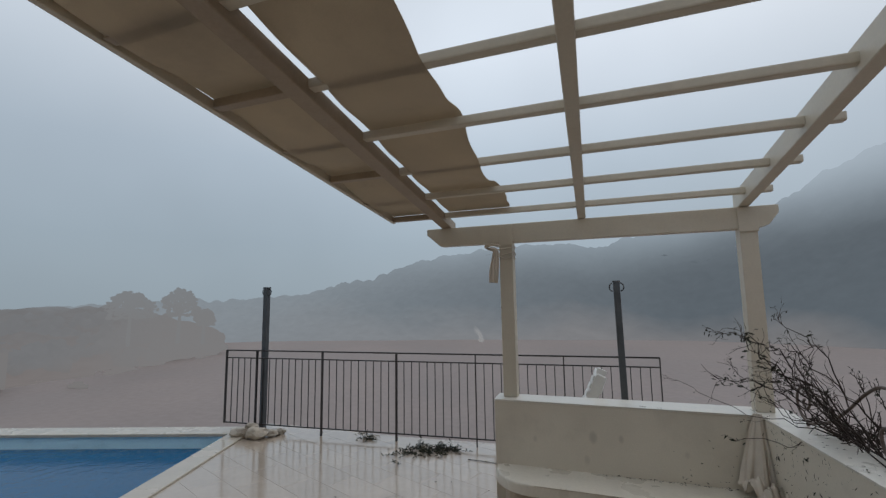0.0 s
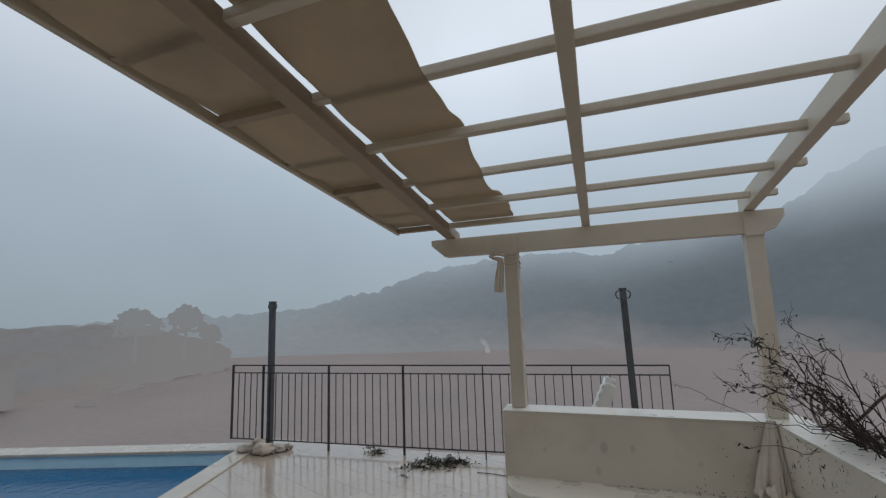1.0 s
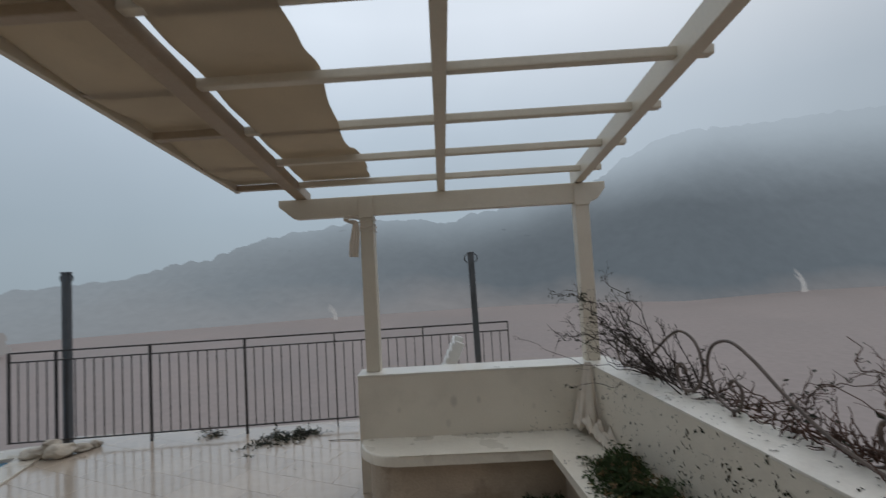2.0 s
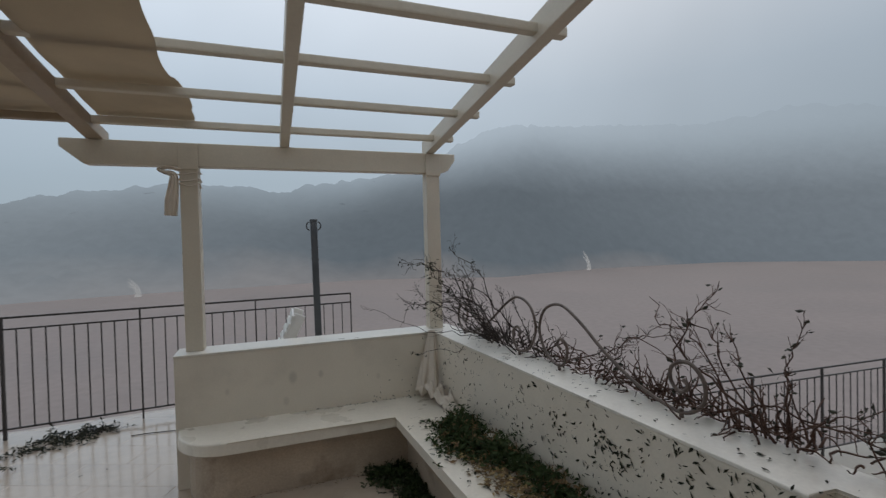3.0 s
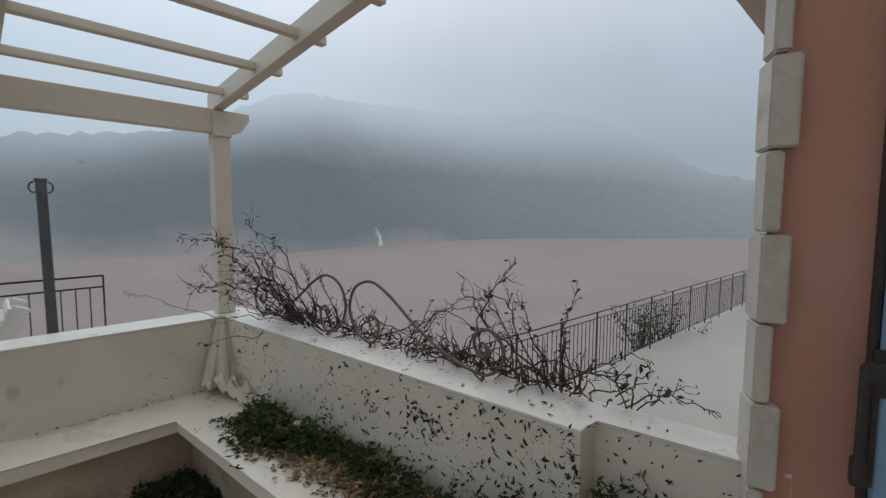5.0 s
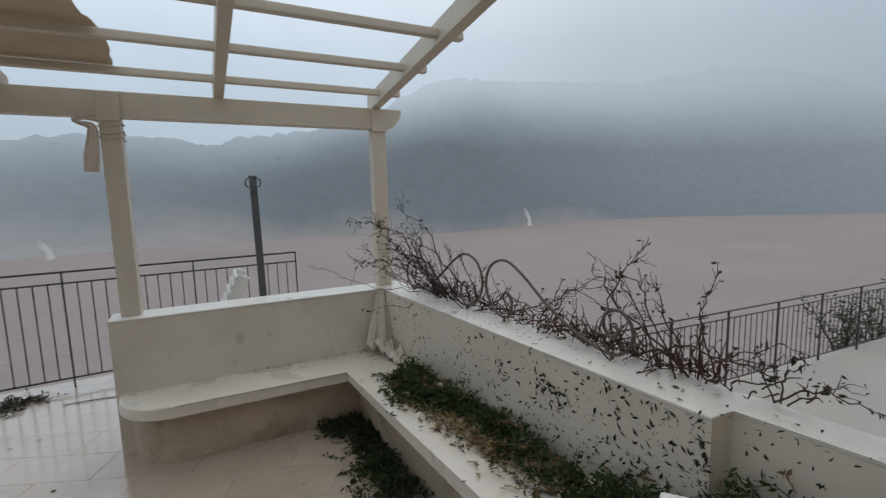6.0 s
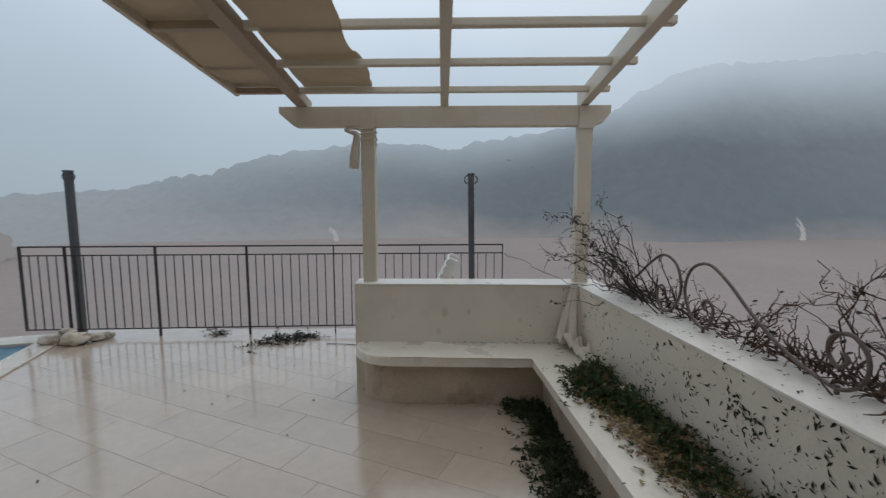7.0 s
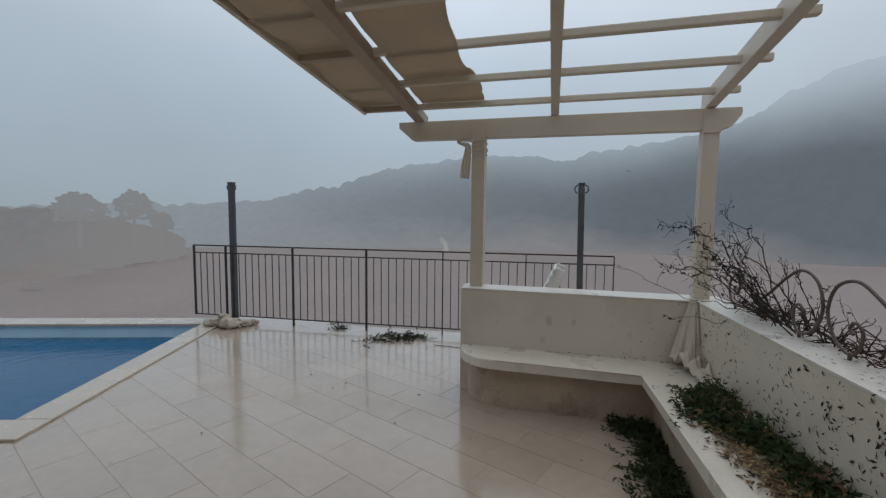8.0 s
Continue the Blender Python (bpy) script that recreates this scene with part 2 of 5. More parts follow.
M_DRY = mat("dry_brown_leaf", (0.15, 0.092, 0.045), 0.6, var=0.35, scale=25, bump=0.1, random_amount=0.2, spec=0.2)
M_YELLOW = mat("yellowed_leaf", (0.30, 0.215, 0.095), 0.55, var=0.35, scale=25, bump=0.1, spec=0.2)
M_DARKLEAF = mat("wet_leaf_scrap", (0.03, 0.031, 0.019), 0.7, var=0.4, scale=30, bump=0.1, spec=0.2)
M_ORANGE = mat("orange_render", (0.52, 0.26, 0.185), 0.6, var=0.06, scale=2, fine=90, bump=0.3,
               stain=(0.42, 0.32, 0.30), stain_amount=0.35, stain_scale=1.6)
M_QUOIN = mat("pale_quoin", (0.55, 0.50, 0.43), 0.5, var=0.08, scale=4, fine=70, bump=0.3,
              stain=(0.30, 0.25, 0.20), stain_amount=0.65, stain_scale=6)
M_BLUE = mat("blue_shutter_paint", (0.25, 0.40, 0.58), 0.4, var=0.05, scale=4, bump=0.15)
M_WHITE = mat("white_painted_metal", (0.72, 0.71, 0.68), 0.4, var=0.04, bump=0.1)
M_POOL = mat("pool_lining", (0.62, 0.88, 0.98), 0.3, var=0.05, scale=3, fine=40, bump=0.1)
M_POOLDEEP = mat("pool_floor", (0.02, 0.14, 0.36), 0.4, var=0.1, scale=2, bump=0.1)


def part(name, bm, material, parent=None, label=""):
    """Link a bmesh as one mesh object, under a thing or a part if one is given."""
    me = bpy.data.meshes.new(name)
    bm.normal_update()
    bm.to_mesh(me)
    bm.free()
    for m in material if isinstance(material, (list, tuple)) else [material]:
        me.materials.append(m)
    ob = new(name, me)
    ob.parent = parent
    if label:
        ob["label"] = label
    return ob


def empty(name, label="", category="", group="", kind="", loc=(0, 0, 0)):
    ob = new(name)
    ob.location = loc
    return tagged(ob, label, category, group, kind)


def box(bm, lo, hi, m=None, bevel=0.0):
    """A box between two corners, in the frame m, with its edges bevelled."""
    ret = bmesh.ops.create_cube(bm, size=1.0)
    s = Vector(hi) - Vector(lo)
    c = (Vector(hi) + Vector(lo)) / 2
    bmesh.ops.transform(bm, matrix=(m or Matrix()) @ Matrix.Translation(c) @ Matrix.Diagonal((*s, 1)), verts=ret["verts"])
    if bevel:
        edges = {e for v in ret["verts"] for e in v.link_edges}
        bmesh.ops.bevel(bm, geom=list(edges), offset=bevel, segments=2, affect="EDGES", profile=0.6)
    return bm


def prism(bm, outline, z0, z1, bevel=0.0):
    """An upright prism over an outline; its top may be rounded."""
    lo = [bm.verts.new((x, y, z0)) for x, y in outline]
    hi = [bm.verts.new((x, y, z1)) for x, y in outline]
    n = len(outline)
    bm.faces.new(lo[::-1])
    top = bm.faces.new(hi)
    for i in range(n):
        bm.faces.new((lo[i], lo[(i + 1) % n], hi[(i + 1) % n], hi[i]))
    if bevel:
        bmesh.ops.bevel(bm, geom=list(top.edges), offset=bevel, segments=3, affect="EDGES", profile=0.5)
    bmesh.ops.recalc_face_normals(bm, faces=bm.faces[:])
    return bm


def tube(bm, pts, radii, sides=6, cap=True):
    """A tapering round bar along points."""
    rings = []
    pts = [Vector(p) for p in pts]
    if not isinstance(radii, (list, tuple)):
        radii = [radii] * len(pts)
    side = None
    for i, p in enumerate(pts):
        d = (pts[min(i + 1, len(pts) - 1)] - pts[max(i - 1, 0)]).normalized()
        if side is None:
            side = d.orthogonal().normalized()
        side = (side - d * side.dot(d))
        side = side.normalized() if side.length > 1e-6 else d.orthogonal().normalized()
        up = d.cross(side)
        rings.append([bm.verts.new(p + (side * math.cos(a) + up * math.sin(a)) * radii[i])
                      for a in (2 * math.pi * k / sides for k in range(sides))])
    for a, b in zip(rings, rings[1:]):
        for k in range(sides):
            bm.faces.new((a[k], a[(k + 1) % sides], b[(k + 1) % sides], b[k]))
    if cap:
        bm.faces.new(rings[0][::-1])
        bm.faces.new(rings[-1])
    return bm


def shade(ob, angle=40):
    for p in ob.data.polygons:
        p.use_smooth = True
    ob.data.set_sharp_from_angle(angle=radians(angle))
    return ob


# ---- terrace ----
def pool_point(a, b, z=0.0):
    """a metres along the pool's long side towards the house, b metres across it, from its far corner."""
    return (-4.75 + 0.318 * a - 0.948 * b, 4.53 - 0.948 * a - 0.318 * b, z)


POOL_L, POOL_W, COPE, NEAR = 2.74, 6.5, 0.33, 0.29
bm = bmesh.new()
ground = [(9.0, -6.0), (-13.0, -6.0), pool_point(POOL_L + NEAR, 10)[:2], pool_point(POOL_L + NEAR, -COPE)[:2],
          pool_point(-COPE, -COPE)[:2], (-4.25, 5.21), (-2.6, 5.17), (0.75, 5.42), (1.18, 5.42), (1.28, 0.5), (9.0, -1.2)]
prism(bm, ground, -0.6, -0.0022)
floor = tagged(part("floor", bm, M_JOINT), "wet cream tiled terrace floor with puddles", "floor", kind="structure")

bm = bmesh.new()
for r in ((-COPE, 0.0, -COPE, POOL_W), (POOL_L, POOL_L + NEAR, -COPE, POOL_W), (0.003, POOL_L - 0.003, -COPE, -0.07)):
    prism(bm, [pool_point(r[0], r[2])[:2], pool_point(r[1], r[2])[:2], pool_point(r[1], r[3])[:2], pool_point(r[0], r[3])[:2]], -0.018, 0.02, 0.010)
coping = tagged(part("pool_coping", bm, M_COPING), "pale stone coping round the swimming pool", "coping", kind="structure")
bm = bmesh.new()
t = 0.08
for r in ((-t - 0.03, -0.03, -0.12, POOL_W), (POOL_L + 0.05, POOL_L + 0.05 + t, -0.12, POOL_W), (-0.03, POOL_L + 0.05, -t - 0.12, -0.12), (0, POOL_L, POOL_W, POOL_W + t)):
    prism(bm, [pool_point(r[0], r[2])[:2], pool_point(r[1], r[2])[:2], pool_point(r[1], r[3])[:2], pool_point(r[0], r[3])[:2]], -1.3, -0.018)
pool = tagged(part("pool_basin", bm, M_POOL), "light blue lined swimming pool basin", "pool", kind="structure")
bm = bmesh.new()
prism(bm, [pool_point(0, 0)[:2], pool_point(POOL_L, 0)[:2], pool_point(POOL_L, POOL_W)[:2], pool_point(0, POOL_W)[:2]], -1.4, -1.3)
tagged(part("pool_floor", bm, M_POOLDEEP), "deep blue pool floor under water", "pool", kind="structure")

# pool water
M_WATER = bpy.data.materials.new("pool_water")
M_WATER.use_nodes = True
n, l = M_WATER.node_tree.nodes, M_WATER.node_tree.links
b = n["Principled BSDF"]
b.inputs["Base Color"].default_value = (0.005, 0.098, 0.225, 1)
b.inputs["Roughness"].default_value = 0.12
b.inputs["IOR"].default_value = 1.33
b.inputs["Specular IOR Level"].default_value = 0.35
nz = n.new("ShaderNodeTexNoise")
nz.inputs["Scale"].default_value, nz.inputs["Detail"].default_value = 9, 4
geo = n.new("ShaderNodeNewGeometry")
l.new(geo.outputs["Position"], nz.inputs["Vector"])
bp = n.new("ShaderNodeBump")
bp.inputs["Strength"].default_value, bp.inputs["Distance"].default_value = 0.5, 0.02
l.new(nz.outputs["Fac"], bp.inputs["Height"])
l.new(bp.outputs[0], b.inputs["Normal"])
bm = bmesh.new()
prism(bm, [pool_point(-0.032, -0.122)[:2], pool_point(POOL_L + 0.052, -0.122)[:2], pool_point(POOL_L + 0.052, POOL_W)[:2], pool_point(-0.032, POOL_W)[:2]], -0.4, -0.175)
tagged(part("pool_water", bm, M_WATER), "deep blue pool water ruffled by wind", "water", kind="structure")

# parapet and benches
PAR_Z, SEAT_Z = 0.90, 0.41
def inner_x(y):
    return 0.96 + 0.0914 * (3.5 - y)
bm = bmesh.new()
prism(bm, [(-0.865, 3.50), (0.96, 3.50), (inner_x(0.945), 0.945), (1.305, 0.945), (1.375, 0.40), (1.53, 0.40), (1.46, 0.945), (1.165, 3.77), (-0.875, 3.74)], -0.012, PAR_Z - 0.012, 0.008)
M_WALL = mat("marked_plaster", (0.66, 0.598, 0.50), 0.45, var=0.05, scale=2.5, fine=90, bump=0.25,
             stain=(0.36, 0.32, 0.26), stain_amount=0.30, stain_scale=1.7, coat=0.15)
wn_, wl_ = M_WALL.node_tree.nodes, M_WALL.node_tree.links
bsdf = wn_["Principled BSDF"]
source = bsdf.inputs["Base Color"].links[0].from_socket
pos = wn_.new("ShaderNodeNewGeometry")
for cx, cz, r, k in ((-0.12, 0.665, 0.055, 0.5), (0.075, 0.668, 0.035, 0.4), (-0.17, 0.50, 0.04, 0.3), (-0.55, 0.62, 0.03, 0.25), (0.5, 0.6, 0.03, 0.25)):
    sub, stretch, dist, fall, mixer = (wn_.new("ShaderNodeVectorMath"), wn_.new("ShaderNodeVectorMath"), wn_.new("ShaderNodeVectorMath"), wn_.new("ShaderNodeMapRange"), wn_.new("ShaderNodeMix"))
    sub.operation, stretch.operation, dist.operation = "SUBTRACT", "MULTIPLY", "LENGTH"
    wl_.new(pos.outputs["Position"], sub.inputs[0])
    sub.inputs[1].default_value = (cx, 3.5, cz)
    wl_.new(sub.outputs[0], stretch.inputs[0])
    stretch.inputs[1].default_value = (1.4, 1.0, 0.9)
    wl_.new(stretch.outputs[0], dist.inputs[0])
    fall.inputs["From Min"].default_value, fall.inputs["From Max"].default_value = r, r * 0.3
    fall.inputs["To Max"].default_value = k
    fall.interpolation_type = "SMOOTHSTEP"
    wl_.new(dist.outputs["Value"], fall.inputs["Value"])
    mixer.data_type = "RGBA"
    wl_.new(fall.outputs[0], mixer.inputs["Factor"])
    wl_.new(source, mixer.inputs["A"])
    mixer.inputs["B"].default_value = (0.36, 0.32, 0.27, 1)
    source = mixer.outputs["Result"]
wl_.new(source, bsdf.inputs["Base Color"])
parapet = tagged(part("parapet", bm, M_WALL), "white plastered terrace parapet spattered with leaves", "wall", kind="structure")
bm = bmesh.new()
prism(bm, [(-0.87, 3.497), (0.957, 3.497), (inner_x(0.942) - 0.003, 0.942), (1.302, 0.942), (1.372, 0.40), (1.533, 0.40), (1.463, 0.945), (1.168, 3.773), (-0.88, 3.743)], PAR_Z - 0.012, PAR_Z, 0.006)
tagged(part("parapet_cap", bm, M_CAP), "smooth wet white top of the parapet", "wall", kind="structure")

def seat_x(y):
    return 0.55 + 0.08 * (3.14 - y)
def bench_outline(inset):
    o = []
    for k in range(9):
        a = math.pi / 2 * k / 8
        o.append((-0.845 + inset * 0.6 + 0.33 - 0.33 * math.cos(a), 3.47 - (0.33 - inset) * math.sin(a)))
    f = 3.14 + inset
    o += [(seat_x(3.14) + inset, f), (seat_x(0.42) + inset, 0.42), (1.40, 0.42), (1.30, 0.93), (inner_x(0.96) + 0.02, 0.96), (0.98, 3.52), (-0.845 + inset * 0.6, 3.52)]
    return o
bm = bmesh.new()
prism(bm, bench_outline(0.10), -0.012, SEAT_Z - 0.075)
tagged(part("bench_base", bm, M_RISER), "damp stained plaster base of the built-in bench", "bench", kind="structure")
bm = bmesh.new()
prism(bm, bench_outline(0.0), SEAT_Z - 0.075, SEAT_Z, 0.014)
shade(tagged(part("bench_seat", bm, M_SEAT), "wet white plastered corner bench seat", "bench", kind="structure"), 30)


# ---- pergola ----
SLOPE = 0.105
def rafter_bottom(y):
    return 2.343 + SLOPE * (3.6 - y)
pergola = empty("pergola", "cream painted timber pergola over the terrace corner", "pergola", loc=(0.0, 3.65, PAR_Z))
def pergola_part(name, bm, material=None, label=""):
    ob = part(name, bm, material or M_WOOD, None, label)
    ob.parent = pergola
    ob.matrix_parent_inverse = Matrix.Translation((-0.0, -3.65, -PAR_Z))
    return ob
for x0 in (-0.812, 0.960):
    bm = bmesh.new()
    box(bm, (x0, 3.60, PAR_Z), (x0 + 0.112, 3.712, 2.182), bevel=0.005)
    pergola_part("post", bm)
    bm = bmesh.new()
    box(bm, (x0 - 0.006, 3.588, 2.158), (x0 + 0.118, 3.600, 2.337), bevel=0.004)
    pergola_part("lap_board", bm)
bm = bmesh.new()
prof = [(-1.482, 2.343), (-1.482, 2.29), (-1.355, 2.182), (1.085, 2.182), (1.15, 2.205), (1.212, 2.29), (1.212, 2.343)]
a = [bm.verts.new((x, 3.603, z)) for x, z in prof]
c = [bm.verts.new((x, 3.703, z)) for x, z in prof]
bm.faces.new(a)
bm.faces.new(c[::-1])
for i in range(len(prof)):
    j = (i + 1) % len(prof)
    bm.faces.new((a[j], a[i], c[i], c[j]))
bmesh.ops.recalc_face_normals(bm, faces=bm.faces[:])
bmesh.ops.bevel(bm, geom=bm.edges[:], offset=0.004, segments=1, affect="EDGES")
pergola_part("beam", bm)
def sloped_bar(bm, x0, x1, y0, y1, depth, lift=0.0, drift=0.0):
    pts = []
    for y in (y0, y1):
        z = rafter_bottom(y) + lift
        s = drift * (3.6 - y)
        pts.append([bm.verts.new(p) for p in ((x0 + s, y, z), (x1 + s, y, z), (x1 + s, y, z + depth), (x0 + s, y, z + depth))])
    bm.faces.new(pts[0])
    bm.faces.new(pts[1][::-1])
    for i in range(4):
        bm.faces.new((pts[0][i], pts[1][i], pts[1][(i + 1) % 4], pts[0][(i + 1) % 4]))
    bmesh.ops.recalc_face_normals(bm, faces=bm.faces[:])
    bmesh.ops.bevel(bm, geom=bm.edges[:], offset=0.004, segments=1, affect="EDGES")
    return bm
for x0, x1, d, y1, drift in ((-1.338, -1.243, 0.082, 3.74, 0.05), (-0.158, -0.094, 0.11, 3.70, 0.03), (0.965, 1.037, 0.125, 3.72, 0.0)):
    pergola_part("rafter", sloped_bar(bmesh.new(), x0, x1, -1.2, y1, d, 0.001, drift), M_SHADEDWOOD if x0 < -1 else None, "cream rafter browned for the shade under the canvas" if x0 < -1 else "")
for k in range(9):
    y = 3.42 - 0.5 * k
    z = rafter_bottom(y) + 0.038
    joint = -1.29 + 0.05 * (3.6 - y)
    bm = bmesh.new()
    box(bm, (joint + 0.001, y - 0.026, z), (1.128, y + 0.026, z + 0.045), bevel=0.008)
    pergola_part("purlin", bm)
    # outer end split off so its colour can carry the canvas shade
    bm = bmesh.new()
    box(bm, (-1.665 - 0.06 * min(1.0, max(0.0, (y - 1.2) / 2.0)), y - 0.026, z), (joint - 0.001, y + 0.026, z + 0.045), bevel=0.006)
    pergola_part("purlin_end", bm, M_SHADEDWOOD, "cream purlin end browned for the canvas shade")

# ---- bay ----
M_SEA = mat("muddy_sea", (0.29, 0.24, 0.222), 0.6, var=0.10, scale=0.04, fine=0.9, bump=0.25, spec=0.12)
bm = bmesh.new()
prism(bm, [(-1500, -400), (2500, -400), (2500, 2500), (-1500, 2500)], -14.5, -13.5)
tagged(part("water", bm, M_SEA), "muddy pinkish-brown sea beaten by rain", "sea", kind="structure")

# backdrop lit by its own emission; the haze lies in these colours
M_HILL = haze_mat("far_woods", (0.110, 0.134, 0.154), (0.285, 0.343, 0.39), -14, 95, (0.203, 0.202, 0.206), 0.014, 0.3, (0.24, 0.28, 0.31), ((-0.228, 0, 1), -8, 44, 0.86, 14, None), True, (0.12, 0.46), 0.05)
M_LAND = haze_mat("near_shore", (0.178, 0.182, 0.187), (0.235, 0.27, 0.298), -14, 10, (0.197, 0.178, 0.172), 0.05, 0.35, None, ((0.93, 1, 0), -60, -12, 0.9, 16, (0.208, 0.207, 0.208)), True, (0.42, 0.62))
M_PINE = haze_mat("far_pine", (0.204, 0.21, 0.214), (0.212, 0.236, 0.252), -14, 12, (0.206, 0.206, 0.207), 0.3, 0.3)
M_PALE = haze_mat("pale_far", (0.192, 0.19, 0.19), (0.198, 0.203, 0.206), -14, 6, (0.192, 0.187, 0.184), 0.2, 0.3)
# rain haze over the far water, painted as emission that grows with distance
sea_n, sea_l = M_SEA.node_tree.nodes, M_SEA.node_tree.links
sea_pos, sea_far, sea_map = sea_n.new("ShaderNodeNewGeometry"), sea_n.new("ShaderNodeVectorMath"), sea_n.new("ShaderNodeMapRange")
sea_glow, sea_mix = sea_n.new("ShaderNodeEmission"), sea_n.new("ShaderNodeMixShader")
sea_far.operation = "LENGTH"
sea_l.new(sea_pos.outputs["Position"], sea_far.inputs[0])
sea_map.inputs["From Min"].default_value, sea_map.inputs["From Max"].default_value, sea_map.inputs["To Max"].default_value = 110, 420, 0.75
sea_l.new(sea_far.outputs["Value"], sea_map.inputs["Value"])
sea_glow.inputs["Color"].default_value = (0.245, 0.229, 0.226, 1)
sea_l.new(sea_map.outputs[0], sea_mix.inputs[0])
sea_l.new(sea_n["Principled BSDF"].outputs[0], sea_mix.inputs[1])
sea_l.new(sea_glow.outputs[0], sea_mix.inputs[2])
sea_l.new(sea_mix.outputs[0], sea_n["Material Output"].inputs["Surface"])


def between(x, table):
    return float(np.interp(x, [a for a, _ in table], [b for _, b in table]))


def far_slope(name, az0, az1, step, shore, ridge, depth, material, label, bump, power):
    """Wooded shore: rises from the waterline to a ridge whose height is given by its angle over the eye."""
    bm = bmesh.new()
    cols, rows = int((az1 - az0) / step) + 1, 26
    grid = []
    for i in range(cols):
        az = az0 + step * i
        r0 = 15.1 / math.tan(radians(-between(az, shore)))
        line = []
        for j in range(rows + 4):
            k = min(j / rows, 1 + 0.01 * max(0, j - rows))
            r = r0 + depth * k
            top = 1.6 + (r0 + depth) * math.tan(radians(between(az, ridge)))
            z = -13.6 + (top + 13.6) * (k ** power if j <= rows else 1 - 0.25 * (j - rows))
            x, y = r * math.sin(radians(az)), r * math.cos(radians(az))
            w = min(1, 6 * k) * bump
            z += w * (0.6 * noise.noise((x * 0.05, y * 0.05, 1)) + 1.7 * abs(noise.noise((x * 0.10, y * 0.10, 5))) + 0.55 * abs(noise.noise((x * 0.26, y * 0.26, 9))) - 0.45)
            line.append(bm.verts.new((x, y, z)))
        grid.append(line)
    for a, b in zip(grid, grid[1:]):
        for j in range(rows + 3):
            bm.faces.new((a[j], b[j], b[j + 1], a[j + 1]))
    return shade(tagged(part(name, bm, material), label, "hill", kind="structure"), 80)


SHORE = [(-47, -4.3), (-26, -4.8), (-5, -4.9), (10, -4.7), (27, -4.85), (38, -3.9), (52, -3.1), (64, -2.85), (76, -2.5), (110, -2.0)]
RIDGE = [(-62, 0.2), (-49, 0.3), (-44.7, 0.4), (-40, 0.9), (-34, 2.0), (-29, 3.1), (-25.5, 4.5), (-19, 6.0), (-9.7, 7.2), (-4, 6.9), (-0.6, 6.1),
         (3.3, 7.3), (8.8, 8.0), (17, 9.6), (21, 11.5), (25, 13.6), (27.5, 14.3), (36, 13.6), (43, 13.0), (50, 12.1), (58, 12.5), (64, 11.4), (70, 8.6), (76, 5.0), (85, 2.5), (110, 1)]
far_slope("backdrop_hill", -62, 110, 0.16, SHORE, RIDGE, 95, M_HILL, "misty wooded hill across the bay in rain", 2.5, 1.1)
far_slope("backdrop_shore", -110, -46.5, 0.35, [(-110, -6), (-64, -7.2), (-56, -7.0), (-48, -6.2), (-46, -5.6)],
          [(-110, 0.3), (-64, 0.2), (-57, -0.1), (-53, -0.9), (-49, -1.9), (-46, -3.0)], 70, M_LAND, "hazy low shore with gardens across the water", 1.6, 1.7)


def far_pine(az, base, top, r, spread):
    """A stone pine seen through rain: a leaning trunk, limbs, and a flat crown of many clumps."""
    pos = Vector((r * math.sin(radians(az)), r * math.cos(radians(az)), 1.6 + r * math.tan(radians(base))))
    h = r * (math.tan(radians(top)) - math.tan(radians(base)))
    tree = empty("pine_tree", "grey silhouette of an umbrella pine in rain", "tree", group="pines across the bay", loc=pos)
    rng = random.Random(int(az * 10))
    bm = bmesh.new()
    tube(bm, [(0, 0, -2), (0.2, 0, h * 0.4), (-0.1, 0, h * 0.75)], [0.55, 0.4, 0.25], 6)
    for k in range(5):
        a = 2 * math.pi * k / 5
        tube(bm, [(0, 0, h * 0.6), (spread * 0.4 * math.cos(a), spread * 0.4 * math.sin(a), h * 0.78)], [0.2, 0.08], 5)
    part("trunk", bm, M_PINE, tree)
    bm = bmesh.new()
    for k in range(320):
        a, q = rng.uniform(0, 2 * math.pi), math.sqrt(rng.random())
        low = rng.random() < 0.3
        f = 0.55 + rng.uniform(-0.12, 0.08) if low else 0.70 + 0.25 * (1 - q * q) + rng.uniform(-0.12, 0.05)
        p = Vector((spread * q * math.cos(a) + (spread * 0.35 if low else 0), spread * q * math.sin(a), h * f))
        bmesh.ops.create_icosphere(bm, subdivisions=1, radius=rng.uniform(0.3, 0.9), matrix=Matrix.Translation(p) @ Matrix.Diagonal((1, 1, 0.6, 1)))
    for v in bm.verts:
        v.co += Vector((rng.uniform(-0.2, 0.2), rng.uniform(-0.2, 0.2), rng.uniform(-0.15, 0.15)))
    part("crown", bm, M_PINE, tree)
    return tree


far_pine(-55.2, -3.4, 1.5, 150, 5.8)
far_pine(-50.7, -3.4, 1.9, 152, 4.3)
far_pine(-48.3, -3.6, -0.4, 154, 2.6)

